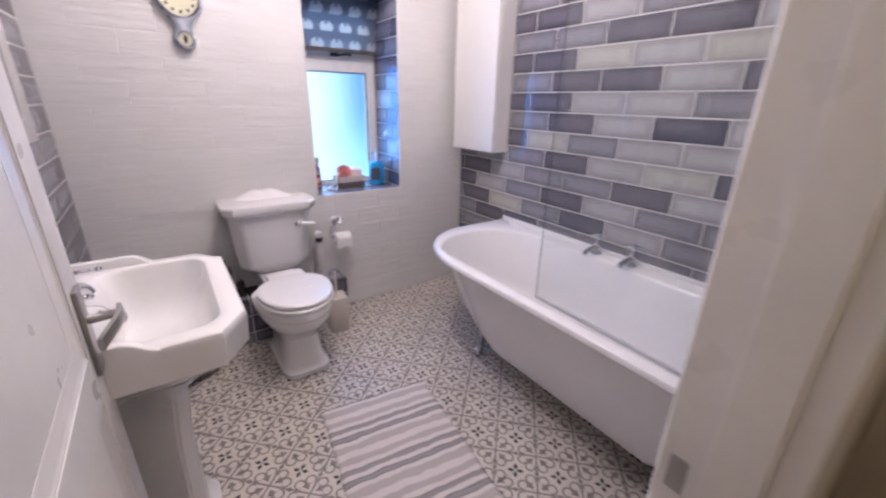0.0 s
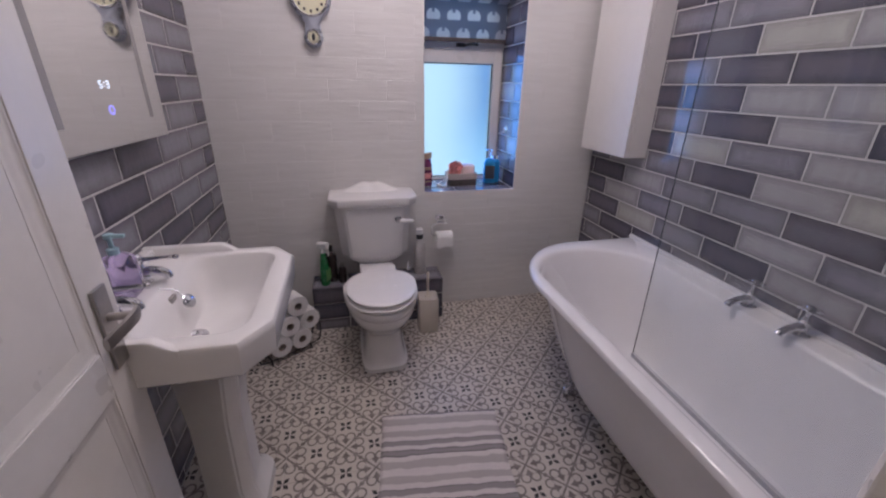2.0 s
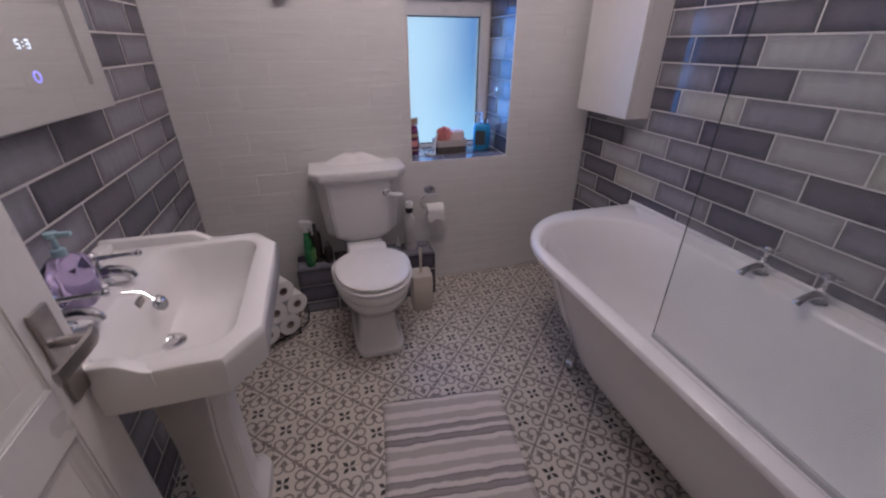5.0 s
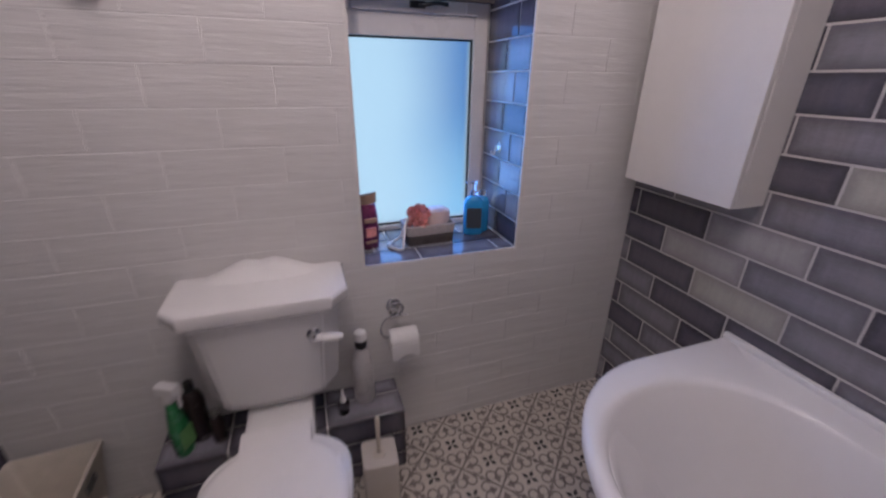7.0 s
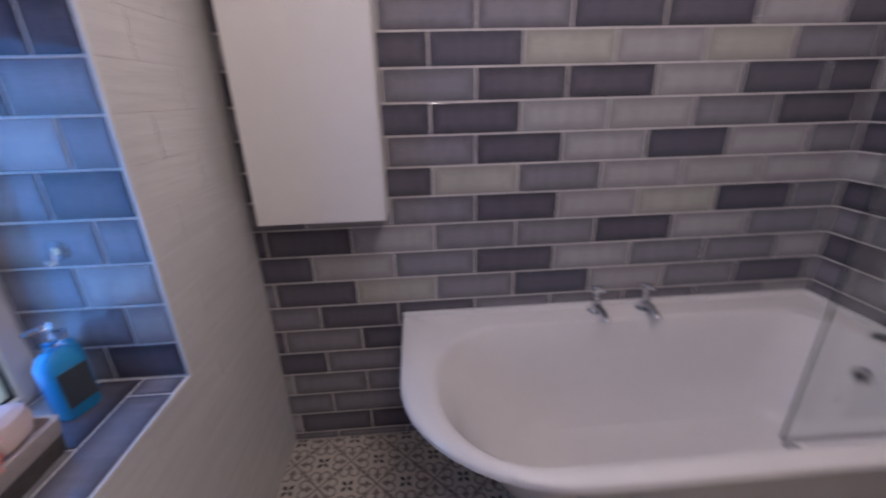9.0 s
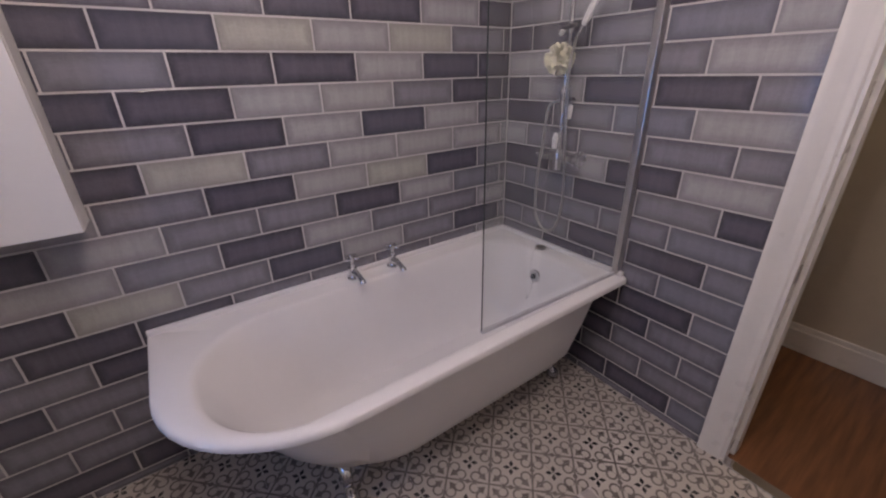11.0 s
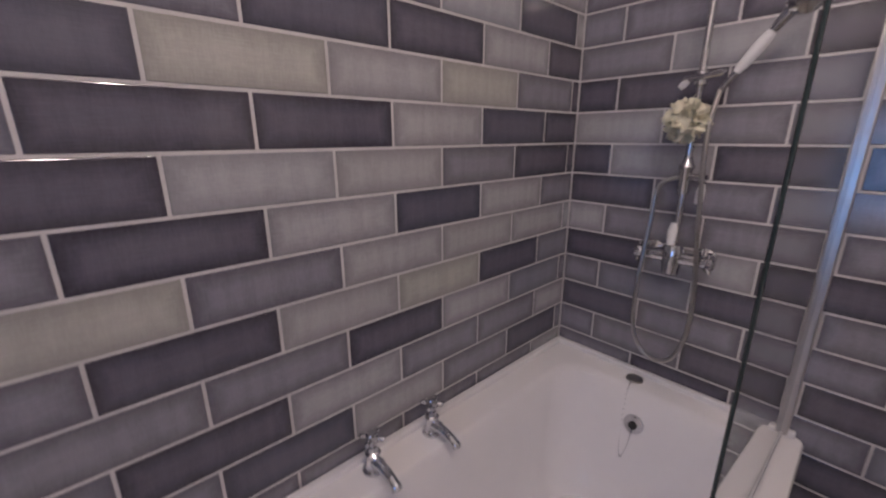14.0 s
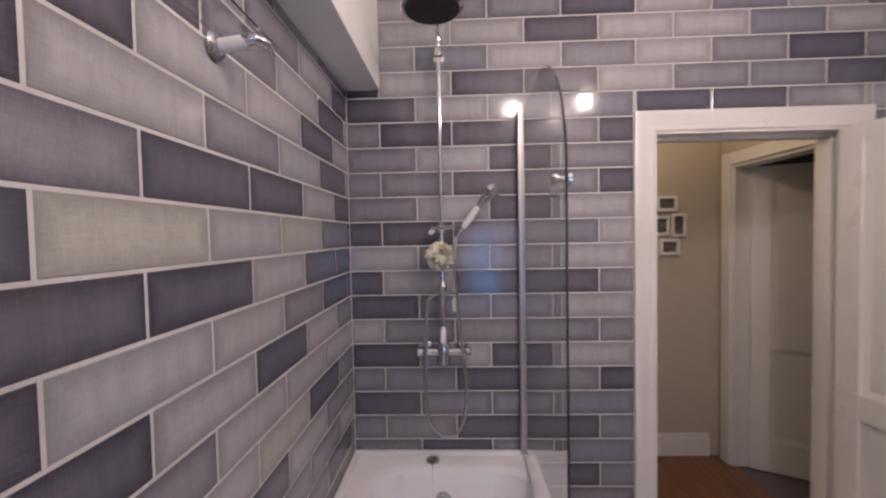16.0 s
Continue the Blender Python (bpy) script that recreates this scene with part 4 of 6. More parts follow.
    part("grip", bm, WHITE_P, hand, "white porcelain grip")
    bm = bmesh.new()
    tube(bm, curve([a + Vector((0.002, 0, 0.0)), (X - 0.05, Y + 0.05, 1.42), (X - 0.065, Y + 0.055, 1.2), (X - 0.09, Y + 0.06, 0.92), (X - 0.065, Y + 0.06, 0.77), (X - 0.0, Y + 0.06, 0.735),
                    (X + 0.06, Y + 0.055, 0.8), (X + 0.075, Y + 0.045, 0.95), (X + 0.068, Y + 0.03, 1.15), (X + 0.06, Y + 0.02, 1.27), (X + 0.02, Y, 1.30)], 10), 0.0062, 10)
    part("hose", bm, STEEL, ob, "flexible metal shower hose")


shower_set()


def puff(name, material, at, radius, label, cat="bath puff", seed=3):
    """A ruffled net ball: many bent loops round a core."""
    ob = thing(name, label, cat, at=at)
    r = random.Random(seed)
    bm = bmesh.new()
    bmesh.ops.create_icosphere(bm, subdivisions=3, radius=radius * 0.72)
    for _ in range(46):
        d = Vector((r.gauss(0, 1), r.gauss(0, 1), r.gauss(0, 1))).normalized()
        side = d.orthogonal().normalized()
        side.rotate(Matrix.Rotation(r.random() * 6.28, 3, d))
        up = d.cross(side)
        base = d * radius * 0.62
        rows = []
        for h in (0.0, 0.2, 0.38):
            rows.append([bm.verts.new(base + d * radius * h * (0.8 + 0.4 * r.random()) + side * radius * (k - 3) * 0.115 + up * radius * 0.13 * math.sin(k * 2.1 + h * 5)) for k in range(7)])
        for lo, hi in zip(rows, rows[1:]):
            for k in range(6):
                bm.faces.new((lo[k], lo[k + 1], hi[k + 1], hi[k]))
    part("net", bm, material, ob, smooth=80)
    return ob


bath_puff = puff("bath_puff", CREAM_NET, (1.39, YS + 0.105, 1.455), 0.058, "cream net bath puff hanging from the shower slider", seed=5)
bm = bmesh.new()
tube(bm, curve([(0.01, -0.04, 0.04), (0.0, -0.05, 0.09), (-0.005, -0.045, 0.115)], 4), 0.002, 6)
part("loop", bm, CREAM_NET, bath_puff, "thin hanging loop")


def wall_hook():
    ob = thing("wall_hook", "chrome and white wall fitting holding a frosted glass shelf", "wall fitting", at=(XE, 1.125, 1.905))
    bm = bmesh.new()
    lathe(bm, [(0.001, 0.0), (0.026, 0.0), (0.028, 0.006), (0.022, 0.012), (0.013, 0.014), (0.001, 0.014)], 24, pose(0, 0, 0, 0, -90, 0))
    part("rose", bm, CHROME, ob)
    bm = bmesh.new()
    tube(bm, [(-0.012, 0, 0), (-0.016, 0, 0), (-0.045, -0.004, 0.006), (-0.062, -0.006, 0.01)], [0.01, 0.0135, 0.0135, 0.011], 16)
    part("sleeve", bm, WHITE_P, ob, "white ceramic sleeve")
    bm = bmesh.new()
    tube(bm, curve([(-0.058, -0.006, 0.01), (-0.075, -0.01, 0.016), (-0.09, -0.03, 0.012), (-0.092, -0.05, 0.0)], 5), [0.012] * 6 + [0.011] * 5 + [0.007] * 5, 12)
    part("arm", bm, CHROME, ob)
    shelf = part("shelf", boxes((-0.095, -0.004, -0.07, 0.2, 0.022, 0.028), bevel=0.002), CLEAR_P, ob, "frosted glass shelf")
    shelf.visible_shadow = False


wall_hook()


def wall_cabinet():
    """A tall narrow unit; its door faces the room, with a shadow line between door and body."""
    x0, x1, y0, y1, z0, z1 = 1.648, XE - 0.001, 1.925, 2.335, 1.035, 2.10
    ob = thing("wall_cabinet", "plain white wall cabinet, tall and handleless, above the bath end", "cabinet")
    body = part("body", boxes((x0 + 0.02, x1, y0, y1, z0, z1), bevel=0.002), CABINET, ob)
    part("door", boxes((x0, x0 + 0.0185, y0 + 0.001, y1 - 0.001, z0 + 0.001, z1), bevel=0.0025), CABINET, ob)


wall_cabinet()

# ---- basin ----


def basin():
    ob = thing("washbasin", "white traditional pedestal washbasin with angled front corners", "washbasin")
    C, HALF = 1.229, 0.297

    def outline(z, x_front, grow, back=XW + 0.002):
        """The straight-sided plan with two angled front corners; grow: how far it lies outside the rim."""
        half, cx, cy = HALF + grow, 0.062, 0.088
        half_pts = [(back, half), (-0.36, half), (-0.3, half), (-0.24, half), (-0.18, half), (-0.1, half), (x_front - cx, half), (x_front, half - cy), (x_front, (half - cy) * 0.4)]
        low = [Vector((x, C - y, z)) for x, y in half_pts]
        return low + [Vector((x, C + y, z)) for x, y in half_pts[::-1]]

    bm = bmesh.new()

    def bowl(z, x0, x1, hy, r):
        """An inner rounded rectangle with the same number of points as the outline."""
        pts = []
        for (cx, cy, start, count) in ((x0 + r, -hy + r, 180, 4), (x1 - r, -hy + r, 270, 5), (x1 - r, hy - r, 0, 5), (x0 + r, hy - r, 90, 4)):
            for k in range(count):
                t = radians(start + 90 * k / (count - 1))
                pts.append(Vector((cx + r * math.cos(t), C + cy + r * math.sin(t), z)))
        return pts

    rings = [outline(0.655, -0.11, -0.165), outline(0.664, -0.07, -0.105), outline(0.712, 0.002, -0.045), outline(0.734, 0.034, -0.018), outline(0.741, 0.045, -0.008),
             outline(0.746, 0.05, -0.003), outline(0.812, 0.055, 0.0), outline(0.824, 0.054, -0.001), outline(0.831, 0.05, -0.0045), outline(0.8345, 0.042, -0.012),
             bowl(0.8355, -0.282, 0.006, 0.25, 0.06), bowl(0.833, -0.276, 0.0, 0.245, 0.06), bowl(0.824, -0.266, -0.004, 0.24, 0.06), bowl(0.79, -0.25, -0.014, 0.231, 0.062),
             bowl(0.74, -0.24, -0.033, 0.21, 0.064), bowl(0.70, -0.236, -0.058, 0.182, 0.06), bowl(0.682, -0.232, -0.09, 0.14, 0.05), bowl(0.672, -0.225, -0.185, 0.04, 0.018)]
    loft(bm, rings)
    part("bowl", bm, CERAMIC, ob, smooth=32)
    # raised back ledge, and side lips that drop to the bowl rim in a curve
    bm = boxes((XW + 0.003, XW + 0.04, C - HALF + 0.03, C + HALF - 0.03, 0.83, 0.862), bevel=0.01)
    for s in (-1, 1):
        rows = []
        for x in (XW + 0.003, -0.36, -0.3, -0.24, -0.2, -0.186, -0.174, -0.162, -0.15, -0.138, -0.126):
            f = min(1.0, max(0.0, (-0.126 - x) / 0.06))
            top = 0.832 + 0.03 * f * f * (3 - 2 * f)
            rows.append([Vector((x, C + s * (HALF + d), z)) for d, z in ((0.0006, 0.8), (0.0006, top - 0.007), (-0.002, top - 0.002), (-0.007, top), (-0.02, top), (-0.026, top - 0.002),
                                                                        (-0.03, top - 0.008), (-0.034, 0.815), (-0.034, 0.8))])
        loft(bm, rows)
    part("rim", bm, CERAMIC, ob)
    bm = bmesh.new()

    def col(z, x0, x1, hy):
        c = min(0.035, hy * 0.4)
        return [Vector(p) for p in ((x0, C - hy, z), (x1 - c, C - hy, z), (x1, C - hy + c, z), (x1, C + hy - c, z), (x1 - c, C + hy, z), (x0, C + hy, z))]

    loft(bm, [col(0.0, -0.275, -0.095, 0.118), col(0.05, -0.275, -0.095, 0.118), col(0.075, -0.27, -0.115, 0.1), col(0.11, -0.265, -0.13, 0.088), col(0.4, -0.262, -0.125, 0.082),
              col(0.58, -0.27, -0.105, 0.088), col(0.65, -0.285, -0.085, 0.108), col(0.664, -0.29, -0.085, 0.11)])
    bmesh.ops.bevel(bm, geom=[e for e in bm.edges if abs(e.verts[0].co.z - e.verts[1].co.z) > 0.02], offset=0.006, segments=2, affect="EDGES")
    part("pedestal", bm, CERAMIC, ob, "white tapered pedestal")
    bm = bmesh.new()
    lathe(bm, [(0.001, 0.675), (0.014, 0.675), (0.02, 0.68), (0.032, 0.679), (0.034, 0.674), (0.001, 0.672)], 24, Matrix.Translation((-0.214, C + 0.008, 0)))
    part("waste", bm, CHROME, ob, "chrome basin waste")
    bm = boxes((-0.262, -0.2495, C + 0.002, C + 0.038, 0.788, 0.806), bevel=0.002)
    part("overflow", bm, STEEL, ob, "metal overflow slot")
    bm = bmesh.new()
    pts = curve([(-0.275, C + 0.01, 0.836), (-0.25, C + 0.03, 0.82), (-0.235, C + 0.035, 0.80), (-0.222, C + 0.036, 0.785)], 10)
    for p in pts:
        bmesh.ops.create_icosphere(bm, subdivisions=1, radius=0.0022, matrix=Matrix.Translation(p))
    chain = part("plug_chain", bm, CHROME, ob, "bead chain")
    bm = bmesh.new()
    lathe(bm, [(0.001, 0), (0.019, 0), (0.021, 0.004), (0.016, 0.006), (0.016, 0.01), (0.004, 0.012), (0.001, 0.014)], 18, pose(-0.222, C + 0.036, 0.778, 20, 60, 0))
    part("plug", bm, CHROME, chain, "chrome plug hanging on its chain")
    return C


BC = basin()


def basin_tap(y):
    tap = thing("basin_tap", "chrome lever pillar tap on the washbasin", "tap", "basin taps", at=(-0.335, y, 0.834))
    bm = bmesh.new()
    lathe(bm, [(0.001, 0), (0.025, 0), (0.025, 0.005), (0.019, 0.01), (0.016, 0.022), (0.019, 0.03), (0.019, 0.04), (0.014, 0.048), (0.012, 0.058), (0.001, 0.06)], 22)
    tube(bm, curve([(0.0, 0, 0.03), (0.035, 0, 0.036), (0.062, 0, 0.028), (0.07, 0, 0.012)], 6), [0.015] * 6 + [0.013] * 6 + [0.0115] * 7, 14)
    part("spout", bm, CHROME, tap)
    bm = bmesh.new()
    lathe(bm, [(0.001, 0.058), (0.012, 0.058), (0.016, 0.066), (0.016, 0.076), (0.011, 0.084), (0.006, 0.088), (0.001, 0.089)], 18)
    tube(bm, [(0.008, 0, 0.071), (0.02, 0, 0.072), (0.05, 0, 0.073), (0.09, 0, 0.074), (0.094, 0, 0.074)], [0.008, 0.006, 0.005, 0.006, 0.004], 12)
    bmesh.ops.create_uvsphere(bm, u_segments=14, v_segments=10, radius=0.0082, matrix=Matrix.Translation((0.098, 0, 0.074)))
    tube(bm, [(-0.008, 0, 0.071), (-0.02, 0, 0.071), (-0.026, 0, 0.071)], [0.007, 0.006, 0.004], 12)
    part("lever", bm, CHROME, tap)


for y in (BC - 0.115, BC + 0.065):
    basin_tap(y)


def soap_bottle():
    ob = thing("soap_dispenser", "clear pump bottle of lilac hand soap beside the basin taps", "soap bottle", at=(-0.345, BC - 0.005, 0.834))
    bm = bmesh.new()
    loft(bm, [egg(0, 0, z, a, b, 3.0, 28) for z, a, b in ((0.0, 0.03, 0.04), (0.006, 0.034, 0.046), (0.06, 0.036, 0.05), (0.1, 0.034, 0.046), (0.115, 0.024, 0.03), (0.12, 0.013, 0.013))])
    part("bottle", bm, LILAC, ob, "translucent lilac bottle")
    bm = bmesh.new()
    lathe(bm, [(0.013, 0.12), (0.0135, 0.135), (0.006, 0.138), (0.005, 0.16), (0.011, 0.163), (0.012, 0.174), (0.001, 0.176)], 16)
    box(bm, 0.0, 0.036, -0.006, 0.006, 0.164, 0.173, 0.003)
    part("pump", bm, TEAL_P, ob, "pale teal plastic pump")


soap_bottle()


def led_mirror():
    y0, y1, z0, z1 = 1.178, 1.732, 1.197, 1.93
    ob = thing("mirror", "frameless rectangular mirror with unlit frosted light strips and touch display", "mirror", at=(XW, 0, 0))
    ob.matrix_basis = Matrix.Translation((XW + 0.018, 1.455, 0)) @ Matrix.Rotation(radians(-3.7), 4, "Z") @ Matrix.Translation((0, -1.455, 0))
    part("backing", boxes((0.0005, 0.034, y0 + 0.02, y1 - 0.02, z0 + 0.02, z1 - 0.02)), STEEL, ob, "metal backing box")
    part("glass", boxes((0.034, 0.039, y0, y1, z0, z1)), MIRROR, ob, "silvered mirror glass", smooth=0)
    for y in (1.242, 1.652):
        part("light_strip", boxes((0.0386, 0.0396, y - 0.011, y + 0.011, 1.26, 1.86)), STRIP, ob, "unlit frosted light strip")
    bm = bmesh.new()
    for dy, dz, w, h in ((-0.016, 0.008, 0.011, 0.003), (-0.016, 0.0, 0.011, 0.003), (-0.016, -0.008, 0.011, 0.003), (-0.021, 0.004, 0.003, 0.008), (-0.011, -0.004, 0.003, 0.008),
                         (0.0, 0.004, 0.003, 0.003), (0.0, -0.004, 0.003, 0.003), (0.015, 0.008, 0.011, 0.003), (0.015, 0.0, 0.011, 0.003), (0.02, 0.0, 0.003, 0.016), (0.015, -0.008, 0.011, 0.003)):
        box(bm, 0.0388, 0.0394, 1.449 + dy - w / 2, 1.449 + dy + w / 2, 1.357 + dz - h / 2, 1.357 + dz + h / 2)
    part("display", bm, LED_WHITE, ob, "small lit display")
    bm = bmesh.new()
    ring = [(0.0392, 1.452 + 0.011 * math.cos(a), 1.292 + 0.011 * math.sin(a)) for a in np.linspace(0, 2 * math.pi, 25)]
    tube(bm, ring, 0.0014, 6)
    part("touch_button", bm, LED_BLUE, ob, "blue lit touch ring")


led_mirror()


def wall_clock():
    ob = thing("wall_clock", "pale silver pendulum-shaped wall clock with cream dials", "clock", at=(0.136, YN, -0.012))

    def shape(y, grow):
        pts = []
        big, small, zc, zs = 0.088 + grow, 0.037 + grow, 1.757, 1.588
        for a in range(-55, 236, 10):
            pts.append((big * math.cos(radians(a)), zc + big * math.sin(radians(a))))
        pts.append((-0.027 - grow, zs + 0.06))
        for a in range(150, 391, 12):
            pts.append((small * math.cos(radians(a)), zs + small * math.sin(radians(a))))
        pts.append((0.027 + grow, zs + 0.06))
        return [Vector((x, y, z)) for x, z in pts]

    bm = bmesh.new()
    loft(bm, [shape(-0.0005, 0.004), shape(-0.018, 0.008), shape(-0.03, 0.004), shape(-0.036, -0.008)])
    part("case", bm, CLOCK_CASE, ob)
    for r, z, lab in ((0.074, 1.757, "cream clock dial"), (0.027, 1.588, "small cream dial")):
        bm = bmesh.new()
        lathe(bm, [(r, 0.0), (r + 0.007, 0.0), (r + 0.009, 0.006), (r + 0.004, 0.011), (r, 0.008)], 40, pose(0, -0.034, z, 90, 0, 0))
        part("bezel", bm, CHROME, ob, "chrome bezel")
        bm = bmesh.new()
        lathe(bm, [(0.001, 0.0), (r + 0.002, 0.0), (r + 0.002, 0.0035), (0.001, 0.0035)], 36, pose(0, -0.035, z, 90, 0, 0))
        dial = part("dial", bm, CLOCK_FACE, ob, lab)
        bm = bmesh.new()
        for k in range(12):
            a = 2 * math.pi * k / 12
            c, s = r * 0.8 * math.cos(a), r * 0.8 * math.sin(a)
            w = r * 0.065
            box(bm, c - w, c + w, -0.0398, -0.0385, z + s - w * 1.3, z + s + w * 1.3)
        part("numerals", bm, LOG_TEXT, dial, "dark hour marks")
        bm = bmesh.new()
        for a, length in (((0.05, 0.8), (1.45, 0.55)) if r > 0.05 else ((1.57, 0.7), (-1.57, 0.7))):
            d, e = Vector((math.cos(a), 0, math.sin(a))), Vector((-math.sin(a), 0, math.cos(a)))
            wid = r * (0.05 if r > 0.05 else 0.3)
            base = Vector((0, -0.041, z))
            loft(bm, [[base + Vector((0, y, 0)) + v for v in (-e * wid, d * r * length * 0.5 - e * wid * 0.9, d * r * length, d * r * length * 0.5 + e * wid * 0.9, e * wid)] for y in (0.0, 0.0014)])
        part("clock_hand", bm, LOG_TEXT, dial, "black pointers")


wall_clock()

# ---- toilet ----


def toilet():
    X = 0.373
    ob = thing("toilet", "white close-coupled traditional toilet, lid closed", "toilet")
    bm = bmesh.new()
    loft(bm, [egg(X, 2.0, z, a, f, p, 44, b) for z, a, f, b, p in (
        (0.0, 0.122, 0.222, 0.2, 5), (0.022, 0.122, 0.221, 0.2, 5), (0.03, 0.114, 0.21, 0.2, 4.6), (0.045, 0.108, 0.2, 0.2, 4.4), (0.09, 0.1, 0.184, 0.2, 4), (0.19, 0.098, 0.172, 0.2, 3.4),
        (0.235, 0.118, 0.21, 0.195, 2.9), (0.275, 0.15, 0.262, 0.19, 2.5), (0.315, 0.174, 0.297, 0.175, 2.25), (0.342, 0.181, 0.308, 0.16, 2.15), (0.35, 0.181, 0.309, 0.15, 2.1),
        (0.354, 0.187, 0.317, 0.145, 2.1), (0.366, 0.191, 0.324, 0.14, 2.1), (0.385, 0.192, 0.326, 0.13, 2.1), (0.396, 0.189, 0.323, 0.13, 2.1), (0.402, 0.18, 0.314, 0.125, 2.1))])
    box(bm, X - 0.1, X + 0.1, 2.06, 2.36, 0.25, 0.402, 0.02)
    part("pan", bm, CERAMIC, ob)
    for name, z0, z1, grow, mat in (("seat", 0.404, 0.426, 0.002, SEAT_W), ("lid", 0.430, 0.452, -0.003, SEAT_W)):
        bm = bmesh.new()

        def ring(z, g):
            return egg(X, 1.91, z, 0.178 + g, 0.232 + g, 2.15, 48, 0.165 + g)

        loft(bm, [ring(z0, grow - 0.006), ring(z0 + 0.004, grow), ring(z1 - 0.007, grow), ring(z1 - 0.002, grow - 0.006), ring(z1, grow - 0.02), ring(z1 + (0.004 if name == "lid" else 0), grow - 0.09)])
        box(bm, X - 0.093, X + 0.093, 2.03, 2.125, z0 + 0.001, z1 - 0.001, 0.006)
        part(name, bm, mat, ob, "closed white toilet lid" if name == "lid" else "")
    for s in (-1, 1):
        bm = bmesh.new()
        tube(bm, [(X + s * 0.06, 2.11, 0.405), (X + s * 0.06, 2.11, 0.45)], 0.012, 14)
        part("hinge", bm, CHROME, ob, "chrome seat hinge")

    def tank(z, half, front, c, back=YN - 0.004):
        return [Vector(p) for p in ((X - half, back, z), (X - half, front + c, z), (X - half + c * 0.9, front, z), (X + half - c * 0.9, front, z), (X + half, front + c, z), (X + half, back, z))]

    bm = bmesh.new()
    loft(bm, [tank(0.402, 0.11, 2.265, 0.03), tank(0.42, 0.13, 2.252, 0.03), tank(0.436, 0.165, 2.24, 0.045), tank(0.452, 0.184, 2.229, 0.052), tank(0.47, 0.188, 2.224, 0.055),
              tank(0.735, 0.211, 2.208, 0.058), tank(0.745, 0.213, 2.206, 0.058)])
    bmesh.ops.bevel(bm, geom=[e for e in bm.edges if abs(e.verts[0].co.z - e.verts[1].co.z) > 0.008], offset=0.007, segments=2, affect="EDGES")
    part("cistern", bm, CERAMIC, ob, "white tapered ceramic cistern")
    bm = bmesh.new()
    loft(bm, [tank(0.746, 0.216, 2.202, 0.056), tank(0.75, 0.226, 2.192, 0.056), tank(0.758, 0.227, 2.191, 0.056), tank(0.764, 0.235, 2.183, 0.056), tank(0.772, 0.239, 2.179, 0.056),
              tank(0.798, 0.24, 2.178, 0.056), tank(0.806, 0.236, 2.182, 0.056), tank(0.81, 0.224, 2.196, 0.056)])
    profile = [(-0.2, 0.0), (-0.15, 0.006), (-0.11, 0.02), (-0.075, 0.034), (-0.045, 0.043), (-0.02, 0.041), (0.0, 0.036), (0.02, 0.041), (0.045, 0.043), (0.075, 0.034), (0.11, 0.02), (0.15, 0.006), (0.2, 0.0)]
    rows = [[Vector((X + x, y, 0.805 + z * f * 1.15)) for x, z in profile] + [Vector((X + x, y, 0.798)) for x, z in profile[::-1]] for y, f in ((YN - 0.006, 1.0), (YN - 0.035, 1.0), (YN - 0.05, 0.8), (YN - 0.065, 0.35), (YN - 0.085, 0.02))]
    loft(bm, rows)
    part("cistern_lid", bm, CERAMIC, ob, "white cistern lid with a scrolled crest")
    bm = bmesh.new()
    lathe(bm, [(0.001, 0.0), (0.02, 0.0), (0.02, 0.006), (0.013, 0.012), (0.012, 0.03), (0.001, 0.034)], 18, pose(X + 0.13, 2.212, 0.68, 90, 0, 0))
    lever = part("flush_lever", bm, CHROME, ob, "chrome flush fitting")
    bm = bmesh.new()
    tube(bm, [(X + 0.135, 2.186, 0.68), (X + 0.15, 2.184, 0.679), (X + 0.19, 2.18, 0.676), (X + 0.21, 2.178, 0.674)], [0.008, 0.012, 0.0125, 0.009], 14)
    part("grip", bm, WHITE_P, lever, "white porcelain flush grip")


toilet()


def roll_mesh(bm, r=0.052, core=0.021, length=0.1):
    lathe(bm, [(core, 0), (r - 0.004, 0), (r, 0.004), (r, length - 0.004), (r - 0.004, length), (core, length), (core, length * 0.5)][:6] + [(core, 0.0)], 30)
    return bm


